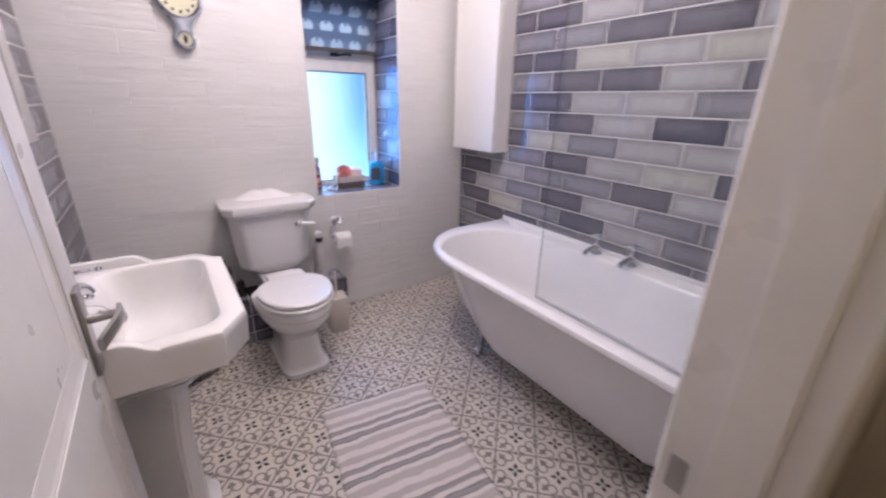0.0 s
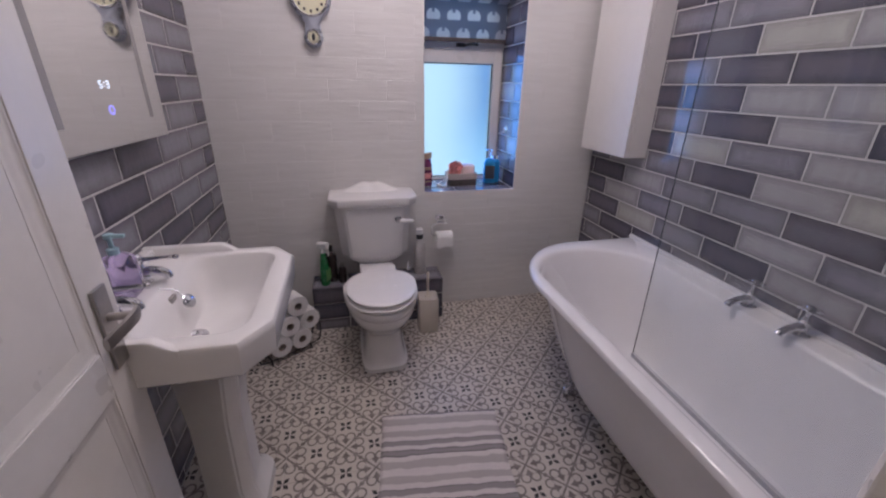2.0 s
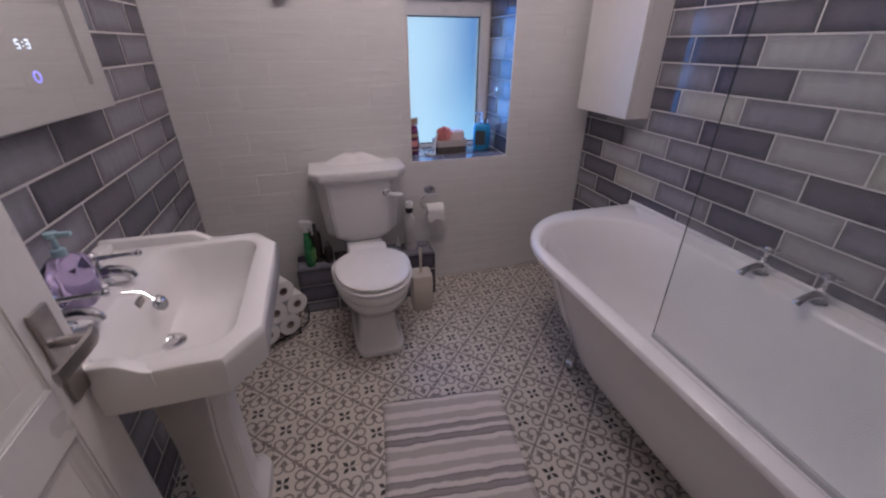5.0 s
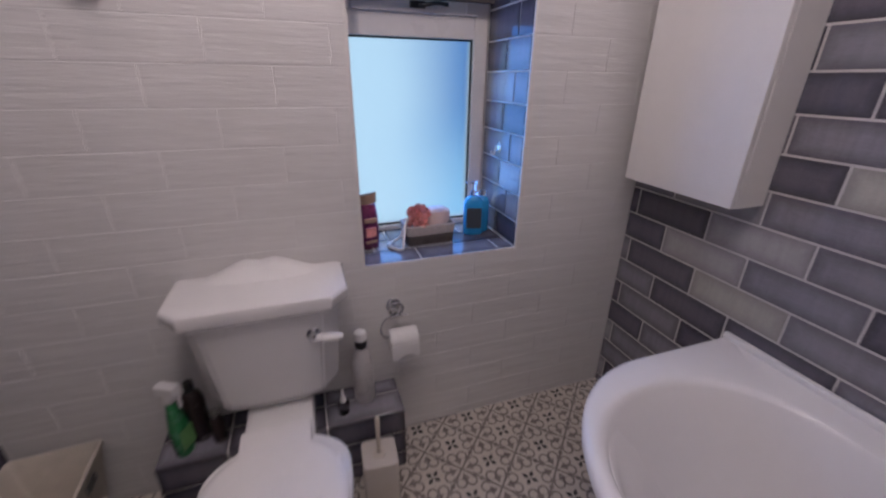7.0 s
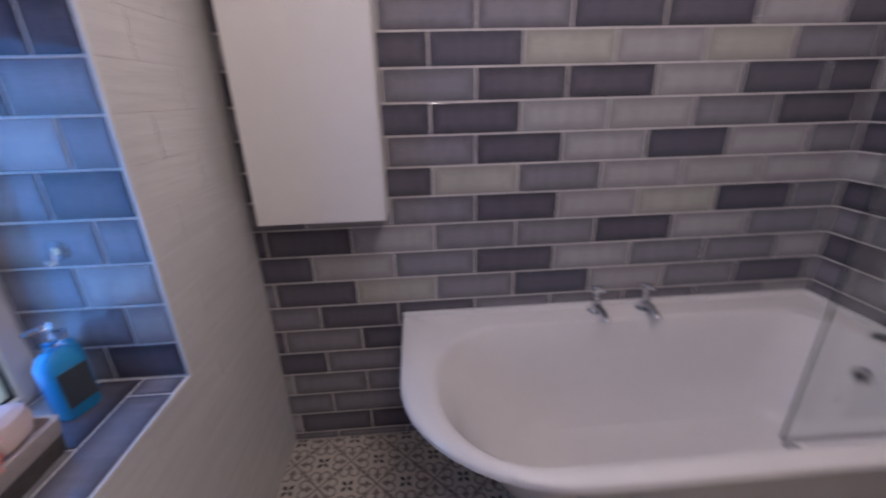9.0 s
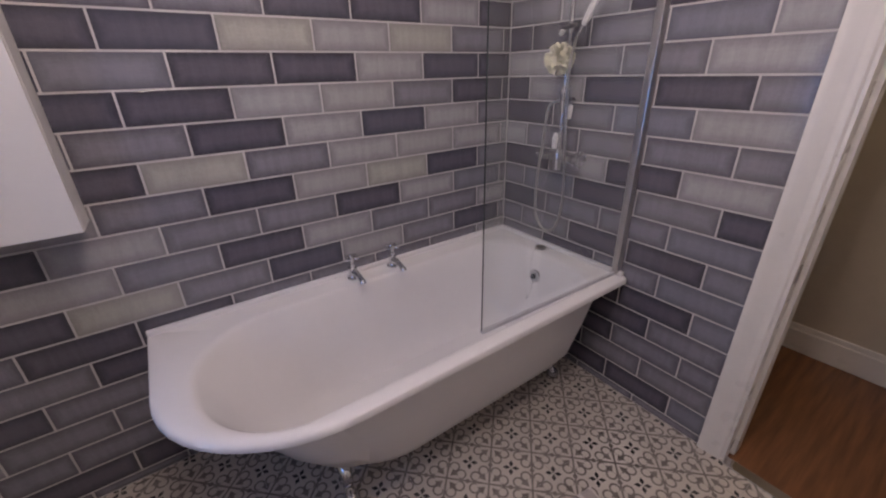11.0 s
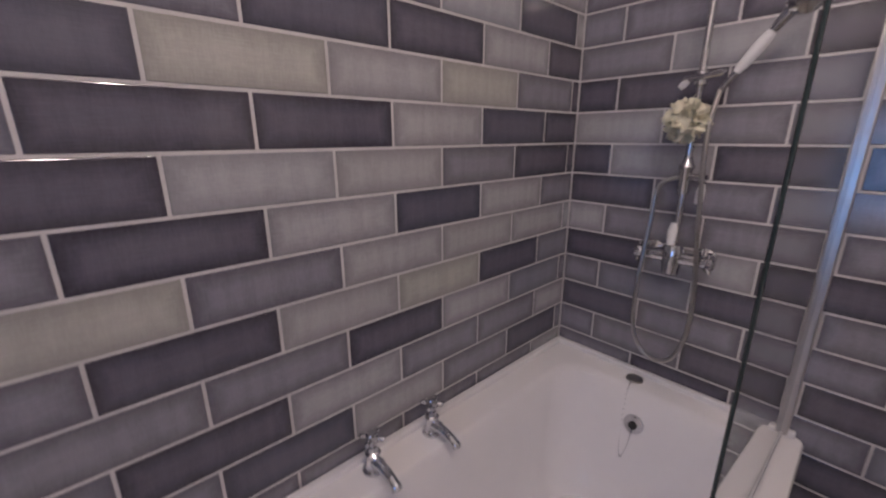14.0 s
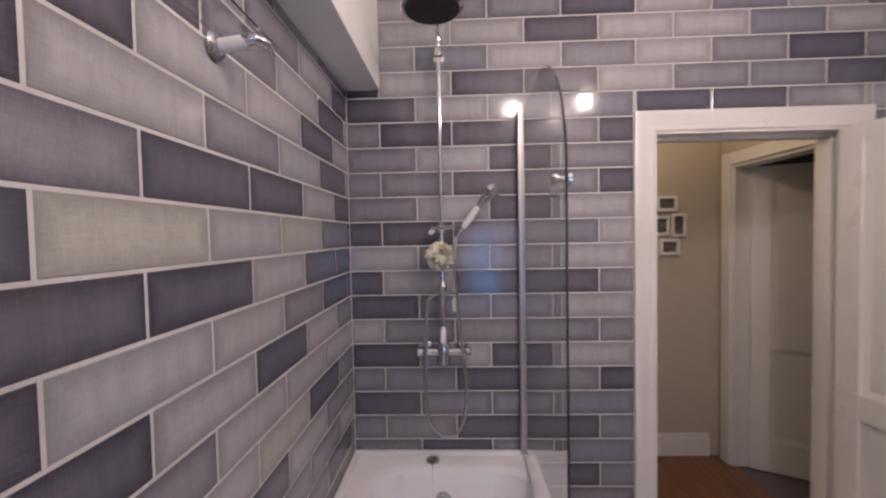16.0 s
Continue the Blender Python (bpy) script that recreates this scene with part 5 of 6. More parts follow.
def paper_holder():
    ob = thing("toilet_roll_holder", "chrome wall toilet roll holder with a part-used white roll", "toilet roll holder", at=(0.79, YN, 0.004))
    bm = bmesh.new()
    lathe(bm, [(0.001, 0.0), (0.026, 0.0), (0.027, 0.005), (0.018, 0.012), (0.001, 0.016)], 22, pose(-0.012, 0, 0.605, 90, 0, 0))
    tube(bm, [(-0.012, 0.0, 0.605), (-0.012, -0.05, 0.60)], 0.007, 12)
    ring = [(-0.012 + 0.024 * math.cos(a), -0.052, 0.615 + 0.024 * math.sin(a)) for a in np.linspace(0, 2 * math.pi, 25)]
    tube(bm, ring, 0.005, 10)
    part("wall_plate", bm, CHROME, ob)
    bm = bmesh.new()
    tube(bm, curve([(0.03, -0.052, 0.588), (-0.02, -0.054, 0.59), (-0.055, -0.056, 0.58), (-0.07, -0.058, 0.545), (-0.06, -0.06, 0.515), (-0.02, -0.062, 0.51), (0.05, -0.062, 0.51), (0.066, -0.062, 0.512)], 6), 0.0042, 10)
    part("arm", bm, CHROME, ob, "thin chrome roll arm")
    roll = thing("toilet_roll", "white toilet roll hanging on the holder, end torn", "toilet roll", at=(0.79, YN - 0.062, 0.501))
    bm = bmesh.new()
    lathe(bm, [(0.019, -0.05), (0.038, -0.05), (0.04, -0.046), (0.04, 0.046), (0.038, 0.05), (0.019, 0.05), (0.019, -0.05)], 32, pose(0.008, 0, 0, 0, 90, 0))
    part("paper", bm, PAPER, roll)
    bm = bmesh.new()
    tops = [(-0.042 + 0.1 * k / 10) for k in range(11)]
    lows = [-0.052, -0.058, -0.06, -0.05, -0.046, -0.042, -0.04, -0.042, -0.05, -0.056, -0.05]
    loft(bm, [[Vector((x, -0.0405 + d, 0.0)) for x in tops] + [Vector((x, -0.0435 + d, z)) for x, z in zip(tops[::-1], lows[::-1])] for d in (0.0, -0.0012)])
    part("loose_sheet", bm, PAPER, roll, "torn hanging sheet")


paper_holder()


def spray_bottle(name, at, rz, body_mat, label):
    ob = thing(name, label, "spray bottle", at=at, rz=rz)
    bm = bmesh.new()
    loft(bm, [egg(0, 0, z, a, b, 2.6, 26) for z, a, b in ((0, 0.025, 0.02), (0.006, 0.028, 0.022), (0.1, 0.028, 0.022), (0.14, 0.023, 0.019), (0.18, 0.015, 0.014), (0.205, 0.012, 0.012))])
    body = part("bottle", bm, body_mat, ob)
    part("label", boxes((-0.024, 0.024, -0.0245, -0.0215, 0.03, 0.1), bevel=0.001), GREEN_L, body, "printed label")
    bm = bmesh.new()
    lathe(bm, [(0.014, 0.2), (0.015, 0.205), (0.015, 0.225), (0.012, 0.23)], 16)
    box(bm, -0.016, 0.018, -0.034, 0.03, 0.228, 0.262, 0.008)
    box(bm, -0.005, 0.005, -0.036, -0.03, 0.185, 0.235, 0.002)
    part("trigger", bm, WHITE_P, ob, "white trigger head")
    return ob


spray_bottle("cleaner_bottle", (0.078, 2.285, LEDGE_Z), 62, GREEN, "green cleaner bottle with a white trigger head on the ledge")


def turned(name, at, profile, material, label, cat, cap=None):
    ob = thing(name, label, cat, at=at)
    bm = bmesh.new()
    lathe(bm, profile, 22)
    part("bottle", bm, material, ob)
    if cap:
        bm = bmesh.new()
        lathe(bm, cap[0], 20)
        part("cap", bm, cap[1], ob, cap[2])
    return ob


turned("dark_bottle", (0.115, 2.335, LEDGE_Z), [(0.001, 0), (0.03, 0), (0.032, 0.006), (0.032, 0.15), (0.024, 0.175), (0.012, 0.185), (0.001, 0.186)], BROWN_BOTTLE,
       "dark brown bottle standing on the tiled ledge", "bottle", ([(0.013, 0.185), (0.014, 0.19), (0.014, 0.22), (0.001, 0.222)], BLACK, "black cap"))
turned("dark_bottle", (0.175, 2.3, LEDGE_Z), [(0.001, 0), (0.02, 0), (0.022, 0.005), (0.022, 0.08), (0.012, 0.1), (0.001, 0.101)], BROWN_BOTTLE,
       "small dark bottle on the ledge behind the toilet", "bottle", ([(0.01, 0.1), (0.011, 0.104), (0.011, 0.125), (0.001, 0.127)], STEEL, "silver cap"))
turned("cleaner_bottle", (0.645, 2.335, LEDGE_Z), [(0.001, 0), (0.034, 0), (0.037, 0.008), (0.037, 0.16), (0.03, 0.19), (0.016, 0.215), (0.014, 0.23), (0.001, 0.231)], PALE_BOTTLE,
       "tall pale bottle with a black collar on the ledge", "bottle", ([(0.018, 0.228), (0.021, 0.235), (0.021, 0.258), (0.001, 0.259)], BLACK, "black collar"))
bm = bmesh.new()
lathe(bm, [(0.001, 0.0), (0.021, 0.0), (0.022, 0.008), (0.02, 0.03), (0.012, 0.036), (0.001, 0.037)], 20)
top = thing("bottle_top", "white flip top of the tall pale bottle", "bottle top", at=(0.645, 2.335, LEDGE_Z + 0.2592))
part("cap", bm, WHITE_P, top)
turned("small_bottle", (0.565, 2.29, LEDGE_Z), [(0.001, 0), (0.018, 0), (0.02, 0.005), (0.02, 0.035), (0.012, 0.05), (0.001, 0.051)], CLEAR_P,
       "small clear bottle with a pointed white top", "bottle", ([(0.011, 0.05), (0.012, 0.055), (0.006, 0.075), (0.004, 0.1), (0.001, 0.101)], WHITE_P, "white nozzle"))


def toilet_brush():
    ob = thing("toilet_brush", "beige square toilet brush holder with a slim handle", "toilet brush", at=(0.657, 2.135, 0), rz=-4)
    bm = bmesh.new()

    def sq(z, a, r=0.012):
        return rounded(-a, a, -a, a, z, [(r, r)] * 4, 4)

    loft(bm, [sq(0, 0.055), sq(0.006, 0.058), (sq(0.215, 0.058)), sq(0.222, 0.055), sq(0.2225, 0.02, 0.008), sq(0.2, 0.018, 0.008)])
    part("holder", bm, BEIGE, ob)
    bm = bmesh.new()
    tube(bm, [(0, 0, 0.15), (0, 0, 0.3), (0.0, 0.0, 0.365), (0, 0, 0.375)], [0.007, 0.007, 0.009, 0.006], 12)
    lathe(bm, [(0.008, 0.2), (0.022, 0.204), (0.022, 0.226), (0.009, 0.23)], 18)
    part("handle", bm, WICKER, ob, "slim pale handle")


toilet_brush()


def roll_rack():
    """Six spare rolls in a black wire rack; the open ends face out into the room."""
    base, along, face = Vector((-0.155, 1.965, 0)), Vector((0.84, 0.54, 0)).normalized(), Vector((0.54, -0.84, 0)).normalized()
    rack = thing("roll_rack", "black wire rack holding spare toilet rolls on the floor", "rack")
    bm = bmesh.new()
    for back in (0.012, 0.095):
        p = base - face * back
        pts = [p - along * 0.12 + Vector((0, 0, 0.2)), p - along * 0.11 + Vector((0, 0, 0.06)), p - along * 0.06 + Vector((0, 0, 0.03)), p + along * 0.17 + Vector((0, 0, 0.03)), p + along * 0.23 + Vector((0, 0, 0.06)),
               p + along * 0.235 + Vector((0, 0, 0.2))]
        tube(bm, curve(pts, 5), 0.004, 8)
        for a in (-0.05, 0.17):
            tube(bm, [p + along * a + Vector((0, 0, 0.03)), p + along * a], 0.006, 8)
    tube(bm, [base - along * 0.05 - face * 0.012 + Vector((0, 0, 0.03)), base - along * 0.05 - face * 0.095 + Vector((0, 0, 0.03))], 0.004, 8)
    tube(bm, [base + along * 0.17 - face * 0.012 + Vector((0, 0, 0.03)), base + along * 0.17 - face * 0.095 + Vector((0, 0, 0.03))], 0.004, 8)
    part("wire_frame", bm, BLACK, rack)
    D = 0.113
    turn = Matrix((along, Vector((0, 0, 1)), face)).transposed().to_4x4()
    spots = [(0.0, 0), (1.0, 0), (-0.5, 1), (0.5, 1), (1.5, 1), (1.0, 2)]
    proto = None
    for a, level in spots:
        at = base + along * (D * a + 0.008) - face * 0.1 + Vector((0, 0, 0.092 + 0.1 * level))
        m = Matrix.Translation(at) @ turn
        if proto is None:
            proto = tagged(new("toilet_roll"), "spare white toilet roll stacked in the wire rack", "toilet roll", "spare rolls in the rack")
            bm = bmesh.new()
            lathe(bm, [(0.0205, 0.0), (0.052, 0.0), (0.056, 0.004), (0.056, 0.098), (0.0545, 0.102), (0.0205, 0.102), (0.0205, 0.0)], 34)
            part("paper", bm, PAPER, proto)
            bm = bmesh.new()
            lathe(bm, [(0.0185, 0.001), (0.0204, 0.001), (0.0204, 0.101), (0.0185, 0.101), (0.0185, 0.001)], 24)
            part("core", bm, CARD, proto, "brown card core")
            proto.matrix_basis = m
        else:
            copy_thing(proto, m)


roll_rack()


def waste_bin():
    ob = thing("waste_bin", "cream square tapered bin with handle cut-outs in the corner", "bin", at=(-0.285, 2.27, 0), rz=3)
    bm = bmesh.new()

    def sq(z, a, r=0.01):
        return rounded(-a, a, -a, a, z, [(r, r)] * 4, 3)

    loft(bm, [sq(0.0, 0.075), sq(0.28, 0.112), sq(0.29, 0.118), sq(0.302, 0.118), sq(0.304, 0.112), sq(0.29, 0.105), sq(0.012, 0.068)])
    part("body", bm, WICKER, ob)
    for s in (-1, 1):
        # dark patch coloured like the shade inside a cut-out; the side stays closed
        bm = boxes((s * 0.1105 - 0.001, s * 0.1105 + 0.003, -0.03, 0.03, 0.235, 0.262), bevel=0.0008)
        part("handle_hole", bm, HOLE_SHADE, ob, "handle cut-out, its shade put in a dark colour")


waste_bin()

# ---- things on the window sill ----


def sill_basket():
    ob = thing("storage_basket", "grey and cream striped fabric basket on the window sill", "basket", at=(0.962, 2.585, WIN_Z0), rz=2)
    for name, z0, z1, mat, lab in (("lower_band", 0.0, 0.04, STRIP_DARK, "dark grey lower band"), ("upper_band", 0.04, 0.078, STRIP_PALE, "cream upper band")):
        bm = bmesh.new()

        def rr(z, g):
            return rounded(-0.098 + g, 0.098 - g, -0.056 + g, 0.056 - g, z, [(0.015, 0.015)] * 4, 4)

        g0, g1 = 0.006 * (1 - z0 / 0.078), 0.006 * (1 - z1 / 0.078)
        loft(bm, [rr(z0, g0 + 0.001), rr(z0 + 0.002, g0), rr(z1 - 0.002, g1), rr(z1, g1 + 0.002), rr(z1, g1 + 0.008), rr(z0 + 0.006, g0 + 0.008)])
        part(name, bm, mat, ob, lab)


STRIP_DARK = plain("charcoal_weave", (0.1, 0.085, 0.08), 0.9, vary=0.25, scale=70, bump=0.6, bump_scale=500)
STRIP_PALE = plain("cream_weave", (0.55, 0.48, 0.44), 0.9, vary=0.12, scale=70, bump=0.6, bump_scale=500)
sill_basket()
puff("bath_puff", PINK, (0.925, 2.575, WIN_Z0 + 0.098), 0.052, "coral pink net puff resting in the striped basket", seed=9)
sponge = thing("sponge", "pale pink rounded bath sponge in the striped basket", "sponge", at=(1.0, 2.59, WIN_Z0 + 0.062), rz=8)
bm = bmesh.new()
loft(bm, [egg(0, 0, z, a, b, 2.6, 30) for z, a, b in ((0, 0.04, 0.025), (0.01, 0.05, 0.036), (0.036, 0.055, 0.039), (0.056, 0.051, 0.035), (0.066, 0.036, 0.022))])
part("foam", bm, SPONGE, sponge)


def pump_bottle():
    ob = thing("pump_bottle", "blue pump bottle with a dark label on the window sill", "bottle", at=(1.162, 2.6, WIN_Z0), rz=-15)
    bm = bmesh.new()
    loft(bm, [egg(0, 0, z, a, b, 3.2, 28) for z, a, b in ((0, 0.036, 0.024), (0.006, 0.04, 0.028), (0.13, 0.04, 0.028), (0.15, 0.03, 0.022), (0.16, 0.013, 0.013))])
    body = part("bottle", bm, BLUE, ob)
    part("label", boxes((-0.03, 0.03, -0.0295, -0.0265, 0.03, 0.115), bevel=0.001), DARK_LABEL, body, "dark printed label")
    bm = bmesh.new()
    lathe(bm, [(0.014, 0.158), (0.0145, 0.175), (0.006, 0.178), (0.005, 0.205), (0.012, 0.208), (0.012, 0.218), (0.001, 0.22)], 18)
    box(bm, -0.036, 0.004, -0.006, 0.006, 0.209, 0.218, 0.003)
    part("pump", bm, CLEAR_P, ob, "clear pump head")


pump_bottle()
turned("gel_bottle", (1.212, 2.628, WIN_Z0), [(0.001, 0), (0.026, 0), (0.029, 0.006), (0.029, 0.12), (0.022, 0.14), (0.012, 0.15), (0.001, 0.151)], BLUE,
       "slim blue gel bottle in the recess corner", "bottle", ([(0.012, 0.15), (0.014, 0.153), (0.014, 0.172), (0.001, 0.174)], CLEAR_P, "clear cap"))


def wipes_packet():
    """A crimped foil packet standing upright."""
    ob = thing("refill_packet", "magenta refill packet with a crimped tan top on the sill", "packet", at=(0.728, 2.585, WIN_Z0), rz=12)
    bm = bmesh.new()
    rings = []
    for z, a, b in ((0, 0.036, 0.03), (0.01, 0.04, 0.034), (0.07, 0.04, 0.036), (0.13, 0.038, 0.026), (0.165, 0.036, 0.008)):
        ring = egg(0, 0, z, a, b, 3.0, 26)
        rings.append([p + Vector((0, 0.003 * math.sin(p.x * 160 + z * 90), 0)) for p in ring])
    loft(bm, rings)
    pouch = part("pouch", bm, MAGENTA, ob, "shiny magenta pouch")
    for z0, z1, w, mat in ((0.105, 0.122, 0.024, TAN_FILM), (0.05, 0.085, 0.02, PINK), (0.026, 0.036, 0.022, TAN_FILM)):
        part("print", boxes((-w, w, -0.0415, -0.034, z0, z1), bevel=0.002), mat, pouch, "pale printed band")
    bm = bmesh.new()
    loft(bm, [[Vector((x, y + 0.004 * math.sin(x * 120), z + 0.008 * (x > 0.03))) for x, y in ((-0.036, -0.004), (0.0, -0.005), (0.038, -0.004), (0.038, 0.004), (0.0, 0.005), (-0.036, 0.004))]
              for z in (0.163, 0.175, 0.2)])
    part("crimped_top", bm, TAN_FILM, ob, "tan crimped seal")


wipes_packet()


def suction_hook():
    ob = thing("suction_hook", "clear plastic suction hook stuck on the recess tiles", "hook", at=(WIN_X1, 2.6, 1.12))
    bm = bmesh.new()
    lathe(bm, [(0.001, 0.0008), (0.022, 0.0008), (0.021, 0.004), (0.009, 0.008), (0.008, 0.014), (0.001, 0.015)], 24, pose(0, 0, 0, 0, -90, 0))
    part("cup", bm, CLEAR_P, ob, "clear suction cup")
    bm = bmesh.new()
    tube(bm, curve([(-0.013, 0, 0.006), (-0.015, 0, -0.012), (-0.02, 0, -0.024), (-0.03, 0, -0.022), (-0.033, 0, -0.012)], 5), 0.003, 8)
    part("hook", bm, WHITE_P, ob, "small white hook")


suction_hook()


def puff_cord():
    ob = thing("cord_loop", "white twisted cord loop hanging over the basket edge", "cord")
    bm = bmesh.new()
    z = WIN_Z0 + 0.006
    tube(bm, curve([(0.9, 2.575, z + 0.1), (0.868, 2.55, z + 0.088), (0.85, 2.52, z + 0.03), (0.84, 2.5, z + 0.002), (0.815, 2.52, z), (0.8, 2.56, z + 0.001), (0.825, 2.585, z + 0.003),
                    (0.848, 2.56, z + 0.03), (0.87, 2.56, z + 0.085), (0.895, 2.57, z + 0.1)], 8), 0.0055, 10)
    part("cord", bm, PAPER, ob)


puff_cord()


def roman_blind():
    ob = thing("window_blind", "folded grey blind with pale scallop pattern, drawn up", "blind", at=(0, WIN_Y - 0.055, 0))
    x0, x1 = WIN_X0 + 0.012, WIN_X1 - 0.012
    bm = bmesh.new()
    path = [(0.0, 1.94), (-0.004, 1.86), (-0.006, 1.79), (-0.012, 1.745), (-0.008, 1.70), (-0.004, 1.66), (0.0, 1.628)]
    rows = [[Vector((x0 + (x1 - x0) * k / 10, y + 0.003 * math.sin(k * 0.9), z)) for k in range(11)] + [Vector((x1 - (x1 - x0) * k / 10, y + 0.004 + 0.003 * math.sin((10 - k) * 0.9), z)) for k in range(11)]
            for y, z in path]
    loft(bm, rows)
    part("cloth", bm, BLIND, ob, smooth=60)
    bm = bmesh.new()
    fold = [(-0.012, 1.945), (-0.03, 1.90), (-0.036, 1.85), (-0.03, 1.825), (-0.018, 1.83), (-0.013, 1.85)]
    loft(bm, [[Vector((x, y + 0.002 * math.sin(k * 1.1), z)) for y, z in fold] for k, x in enumerate(np.linspace(x0, x1, 11))])
    part("upper_fold", bm, BLIND, ob, "gathered upper fold", smooth=60)
    part("bottom_bar", boxes((x0, x1, -0.008, 0.012, 1.612, 1.634), bevel=0.003), STRIP_DARK, ob, "dark bottom bar")


roman_blind()

# ---- floor mat ----


def bath_mat():
    ob = thing("bath_mat", "grey and off-white striped woven cotton bath mat", "bath mat", at=(0.53, 1.1, 0.0), rz=-7.5)
    bm = bmesh.new()
    w, h, nx, ny = 0.252, 0.356, 30, 44
    r = random.Random(2)
    grid = []
    for j in range(ny + 1):
        row = []
        for i in range(nx + 1):
            x, y = -w + 2 * w * i / nx, -h + 2 * h * j / ny
            edge = 0.006 * noise.noise(Vector((x * 9, y * 9, 1.0)))
            z = 0.0085 + 0.0045 * noise.noise(Vector((x * 6, y * 14, 0.0))) + 0.002 * math.sin(j * 1.9)
            if i in (0, nx) or j in (0, ny):
                z = 0.004
            row.append(bm.verts.new((x + (edge if i in (0, nx) else 0), y + (edge if j in (0, ny) else 0), max(z, 0.003))))
        grid.append(row)
    for j in range(ny):
        for i in range(nx):
            bm.faces.new((grid[j][i], grid[j][i + 1], grid[j + 1][i + 1], grid[j + 1][i]))
    rim = [grid[0][i] for i in range(nx + 1)] + [grid[j][nx] for j in range(1, ny + 1)] + [grid[ny][i] for i in range(nx - 1, -1, -1)] + [grid[j][0] for j in range(ny - 1, 0, -1)]
    low = [bm.verts.new((v.co.x, v.co.y, 0.0005)) for v in rim]
    for k in range(len(rim)):
        q = (k + 1) % len(rim)
        bm.faces.new((rim[k], low[k], low[q], rim[q]))
    part("weave", bm, RUG, ob, smooth=80)


bath_mat()


def door_sign():
    """A small white plaque with black lettering on the door."""
    ob = thing("door_sign", "small white plaque with black lettering on the open door", "sign")
    ob.parent = None
    m = door_1.matrix_basis @ pose(0.33, -0.0185, 0.555, 0, 0, 0)
    ob.matrix_basis = m
    part("plaque", boxes((-0.075, 0.075, -0.003, 0.0, -0.03, 0.03), bevel=0.002), WHITE_P, ob)
    text = bpy.data.curves.new("lettering", "FONT")
    text.body, text.size, text.extrude, text.align_x, text.align_y = "M .", 0.05, 0.0004, "CENTER", "CENTER"
    text.materials.append(LOG_TEXT)
    t = new("lettering", text)
    t.parent, t.matrix_basis = ob, pose(0.03, -0.0035, 0, 90, 0, 0)


door_sign()

# ---- wall, sill and floor tiles, last ----
MESHES = {}


def tile_mesh(w, h, depth=0.006, r=0.0022):
    """A flat glazed tile in the x-z plane, face towards -y, with eased edges."""
    key = (round(w, 3), round(h, 3), r)
    if key not in MESHES:
        a, b = w / 2, h / 2
        vs, fs = [], []
        for inset, y in ((0, depth), (0, r * 0.8), (r * 0.35, r * 0.25), (r, 0)):
            vs += [(-a + inset, y, -b + inset), (a - inset, y, -b + inset), (a - inset, y, b - inset), (-a + inset, y, b - inset)]
        for k in range(3):
            for i in range(4):
                j = (i + 1) % 4
                fs.append((4 * k + i, 4 * k + j, 4 * k + 4 + j, 4 * k + 4 + i))
        fs.append((12, 13, 14, 15))
        me = bpy.data.meshes.new("tile")
        me.from_pydata(vs, [], fs)
        MESHES[key] = me
    return MESHES[key]


TILED = {}


def lay_tile(parent, w, h, material, m):
    key = (round(w, 3), round(h, 3), material.name)
    if key not in TILED:
        me = tile_mesh(w, h, r=0.0011 if material is WHITE_TILE else 0.0022).copy()
        me.materials.append(material)
        TILED[key] = me
    ob = new("tile", TILED[key])
    ob.parent, ob.matrix_basis = parent, m
    return ob


GAP = 0.0058
rng = random.Random(7)


def brick_wall(parent, u0, u1, z0, z1, phase, place, tones, odd_first, fill, holes=()):
    """Half-bond courses over u0..u1 and z0..z1. phase: a joint of even and of odd courses, counted downwards in u.
    place(u, z): the pose of a tile's centre. tones: course -> (first tile number, letters). holes: rectangles left free."""
    for row in range(math.floor((z0 - Z0) / PITCH), math.ceil((z1 - Z0) / PITCH)):
        lo, hi = max(z0, Z0 + row * PITCH), min(z1, Z0 + (row + 1) * PITCH)
        if hi - lo < 0.012:
            continue
        start = phase[row % 2]
        first_j, letters = tones.get(row, (0, ""))
        j = math.floor((start - u1) / LONG)
        while start - LONG * j > u0:
            b, a = min(u1, start - LONG * j), max(u0, start - LONG * (j + 1))
            j += 1
            if b - a < 0.012:
                continue
            k = j - 1 - first_j
            tone = letters[k] if 0 <= k < len(letters) and letters[k] != "?" else rng.choice(fill)
            pieces = [(a, b, lo, hi)]
            for ha, hb, hl, hh in holes:
                cut = []
                for pa, pb, pl, ph in pieces:
                    if pb <= ha or pa >= hb or ph <= hl or pl >= hh:
                        cut.append((pa, pb, pl, ph))
                        continue
                    cut += [(pa, ha, pl, ph)] if pa < ha else []
                    cut += [(hb, pb, pl, ph)] if pb > hb else []
                    qa, qb = max(pa, ha), min(pb, hb)
                    cut += [(qa, qb, pl, hl)] if pl < hl else []
                    cut += [(qa, qb, hh, ph)] if ph > hh else []
                pieces = cut
            for pa, pb, pl, ph in pieces:
                if pb - pa > 0.012 and ph - pl > 0.01:
                    mat = TONE[tone] if tone in TONE else WHITE_TILE
                    lay_tile(parent, pb - pa - (GAP if mat is not WHITE_TILE else 0.0008), ph - pl - (GAP if mat is not WHITE_TILE else 0.0028), mat, place((pa + pb) / 2, (pl + ph) / 2))


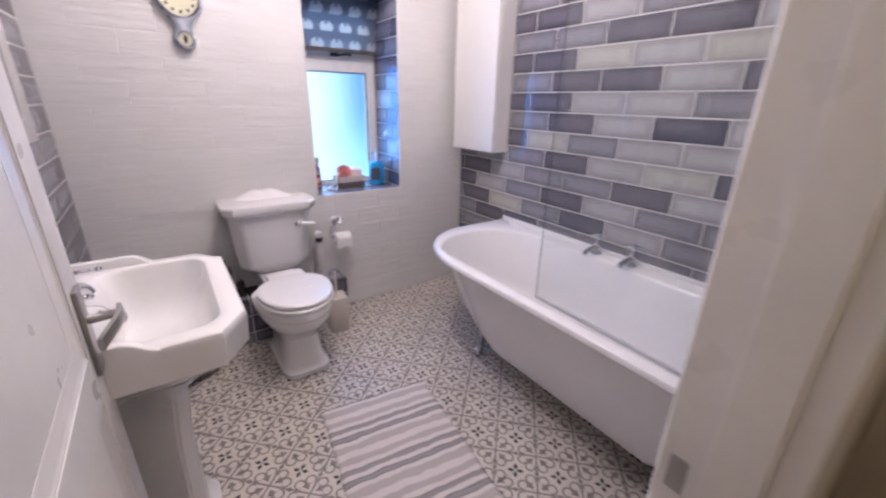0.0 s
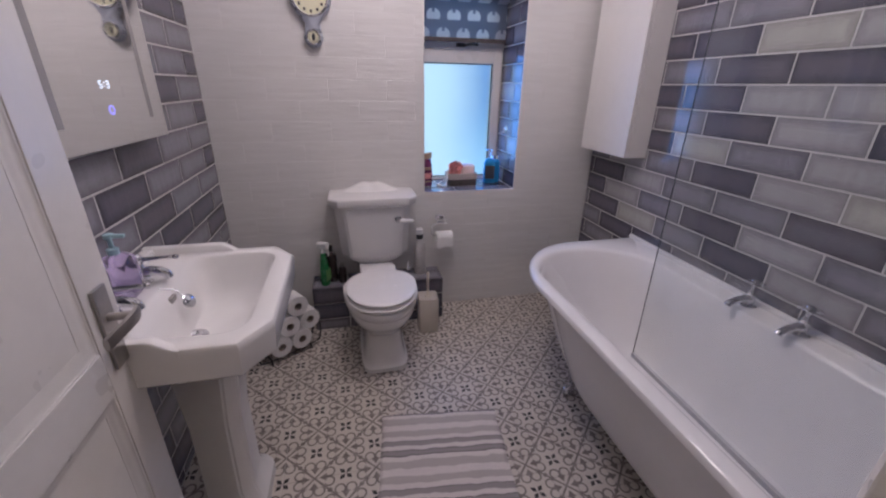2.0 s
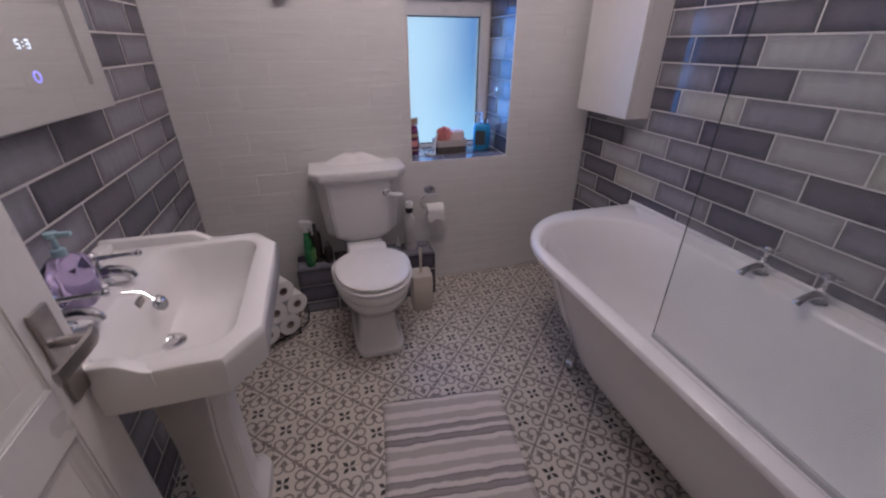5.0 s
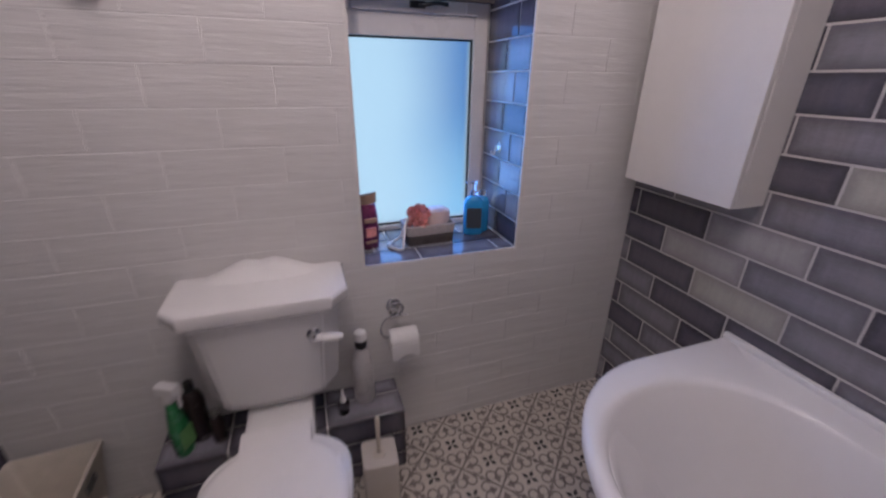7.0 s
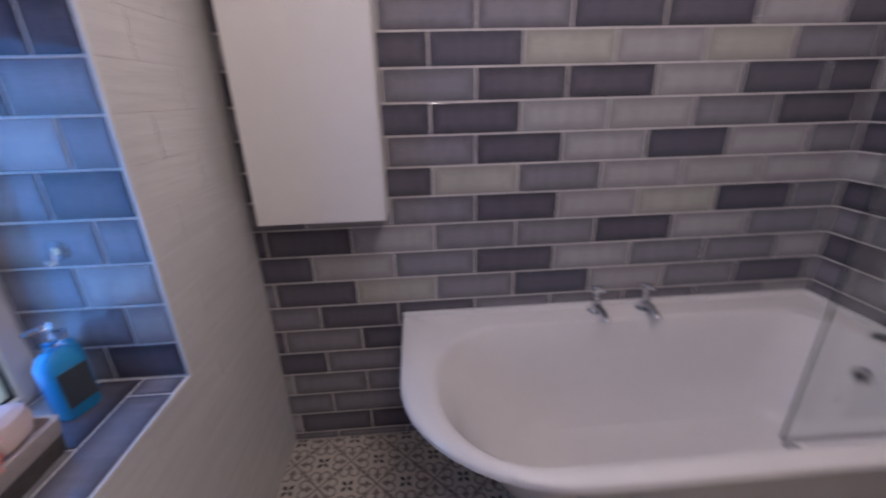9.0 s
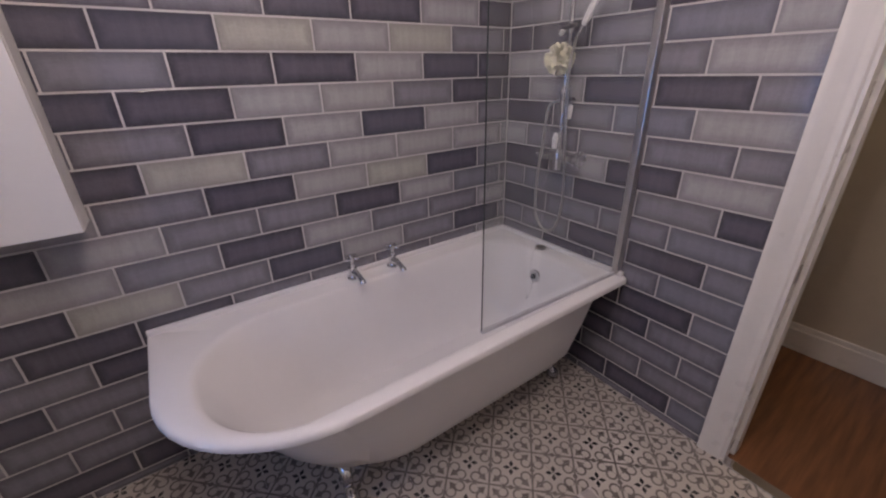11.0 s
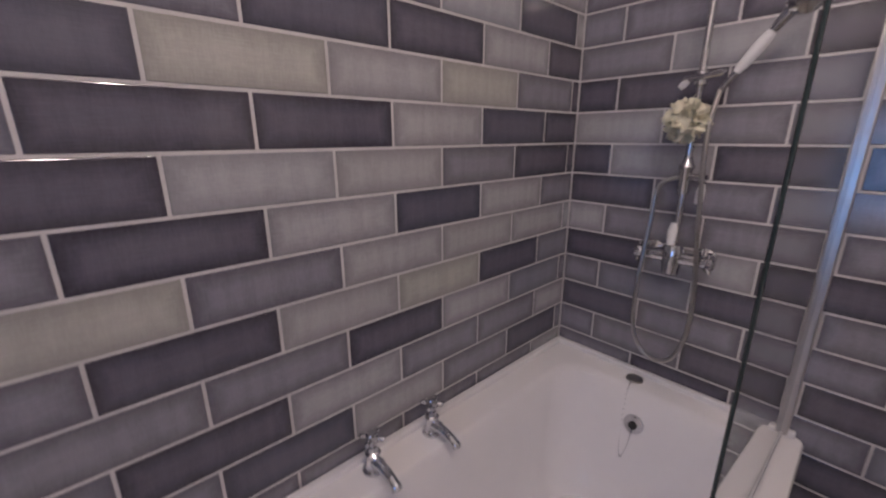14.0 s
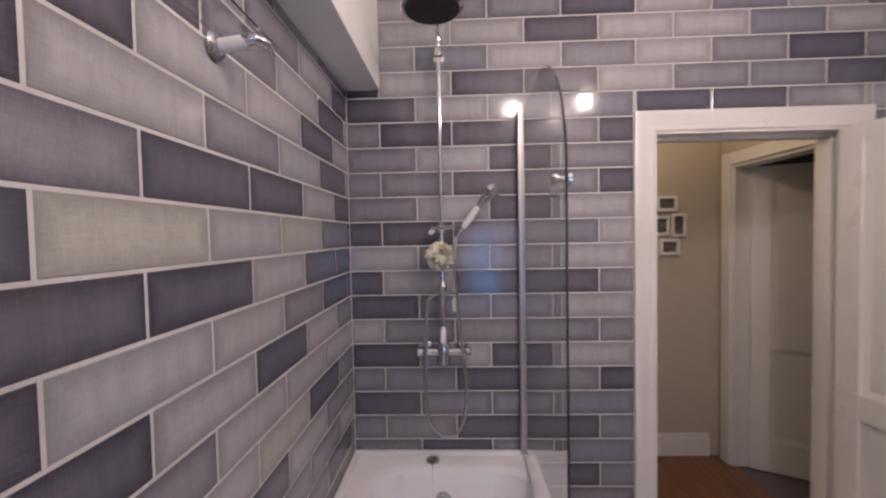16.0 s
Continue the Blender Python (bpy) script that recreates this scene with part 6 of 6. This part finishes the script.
EAST = {5: (-3, "??mdlmld"), 4: (-2, "?mldmld"), 3: (-3, "??mdlldl"), 2: (-2, "?ddlmld"), 1: (-3, "??mmddld"), 0: (-2, "dddylym"), -1: (-3, "ddmddldd"),
        -2: (-2, "dddllmd"), -3: (-3, "dmmdldlm"), -4: (-2, "mdymlll"), -5: (-3, "mlmdlydm"), -6: (-2, "dlmmdlm"), -7: (-3, "dlmdlmml"),
        -8: (-2, "dymdlmd"), -9: (-3, "mddmmmml"), -10: (-2, "mdmdmmm"), -11: (-3, "dmmmdmdm"), -12: (-2, "mmmdmmd"), -13: (-3, "mmdmmdmm"), -14: (-2, "ddmmddm")}
SOUTH = {9: (-1, "lmmdlmlml"), 8: (-1, "llldllmld"), 7: (-1, "lmlmlmdml"), 6: (-1, "dlddlmmdm"), 5: (-1, "dllmddml"), 4: (-1, "mddmdmlm"), 3: (-1, "mldmm"),
         2: (-1, "mmdmd"), 1: (-1, "mldl"), 0: (-1, "ddmml"), -1: (-1, "lmml"), -2: (-1, "dlddm"), -3: (-1, "dmml"), -4: (-1, "lmmmm"), -5: (-1, "dldl"),
         -6: (-1, "mmdmd"), -7: (-1, "dmmm"), -8: (-1, "mmddm"), -9: (-1, "mdmm"), -10: (-1, "mmddm"), -11: (-1, "dmdm"), -12: (-1, "mmdmm"), -13: (-1, "mdmm"),
         -14: (-1, "mmddm")}
WEST = {1: (-3, "?ddmdm"), 0: (-3, "?mmmdm"), -1: (-3, "?dmmmd"), -2: (-3, "?mddmm"), -3: (-3, "?dmmdm"), -4: (-3, "?mmdmd"), -5: (-3, "?dmmdm"), -6: (-3, "?mmdmm"),
        -7: (-3, "?mddmm"), -8: (-3, "?dmmmd")}
brick_wall(wall_east, YS, YN, 0.0, CEIL, (1.765, 1.6135), lambda u, z: pose(XE, u, z, 0, 0, -90), EAST, 0, "dmmml")
brick_wall(wall_south, XW, XE, 0.0, CEIL, (1.640, 1.488), lambda u, z: pose(u, YS, z, 0, 0, 180), SOUTH, 0, "dmmml",
           [(DOOR_X0 - 0.094, DOOR_X1 + 0.094, -1, DOOR_Z + 0.094)])
brick_wall(wall_west, YS, YN, 0.0, CEIL, (1.823, 1.963), lambda u, z: pose(XW, u, z, 0, 0, 90), WEST, 0, "dmmmm")
brick_wall(wall_north, XW, XE, 0.0, CEIL, (1.70, 1.55), lambda u, z: pose(u, YN, z, 0, 0, 0), {}, 0, "w",
           [(WIN_X0 - 0.007, WIN_X1 + 0.007, WIN_Z0 - 0.007, WIN_Z1 + 0.007)])
# the window recess: two cheeks, head and sill
brick_wall(wall_north, YN + 0.006, WIN_Y, WIN_Z0, WIN_Z1, (2.51, 2.585), lambda u, z: pose(WIN_X1, u, z, 0, 0, -90), {}, 0, "dmml")
brick_wall(wall_north, YN + 0.006, WIN_Y, WIN_Z0, WIN_Z1, (2.51, 2.585), lambda u, z: pose(WIN_X0, u, z, 0, 0, 90), {}, 0, "dmml")
for row, y0 in enumerate((YN + 0.006, YN + 0.11, YN + 0.214, YN + 0.318)):
    y1 = min(y0 + 0.104, WIN_Y)
    x = WIN_X0 + (-0.1, -0.25, -0.18, -0.05)[row]
    while x < WIN_X1:
        a, b = max(x, WIN_X0), min(x + LONG, WIN_X1)
        x += LONG
        if b - a > 0.02 and y1 - y0 > 0.012:
            for z, rx in ((WIN_Z0, -90), (WIN_Z1, 90)):
                lay_tile(wall_north, b - a - GAP, y1 - y0 - GAP, TONE[rng.choice("dmml")], pose((a + b) / 2, (y0 + y1) / 2, z, rx, 0, 0))

# the boxed pipe ledge behind the toilet
for x in (0.0, 0.2, 0.5035):
    w = {0.0: 0.2, 0.2: 0.3035, 0.5035: 0.266}[x]
    for z, h in ((0.0, 0.07), (0.07, 0.104), (0.174, 0.104)):
        lay_tile(ledge, w - GAP, h - GAP, TONE[rng.choice("dddm")], pose(x + w / 2, LEDGE_Y, z + h / 2, 0, 0, 0))
    for y0, d in ((LEDGE_Y, 0.104), (LEDGE_Y + 0.104, YN - LEDGE_Y - 0.104)):
        lay_tile(ledge, w - GAP, d - GAP, TONE[rng.choice("dmm")], pose(x + w / 2, y0 + d / 2, LEDGE_Z, -90, 0, 0))
for x, rz in ((LEDGE_X1, 90), (LEDGE_X0, -90)):
    for z, h in ((0.0, 0.07), (0.07, 0.104), (0.174, 0.104)):
        lay_tile(ledge, YN - LEDGE_Y - GAP, h - GAP, TONE[rng.choice("ddm")], pose(x, (LEDGE_Y + YN) / 2, z + h / 2, 0, 0, rz))

# patterned floor tiles, 0.455 m square with hairline joints
SIDE = 0.4566
for i in range(-3, 5):
    for j in range(-5, 4):
        x0, x1 = max(XW, 0.393 + SIDE * i), min(XE, 0.393 + SIDE * (i + 1))
        y0, y1 = max(0.2, 1.693 + SIDE * j), min(YN, 1.693 + SIDE * (j + 1))
        if x1 - x0 > 0.01 and y1 - y0 > 0.01:
            lay_tile(floor, x1 - x0 - 0.0012, y1 - y0 - 0.0012, FLOOR, pose((x0 + x1) / 2, (y0 + y1) / 2, 0, -90, 0, 0))
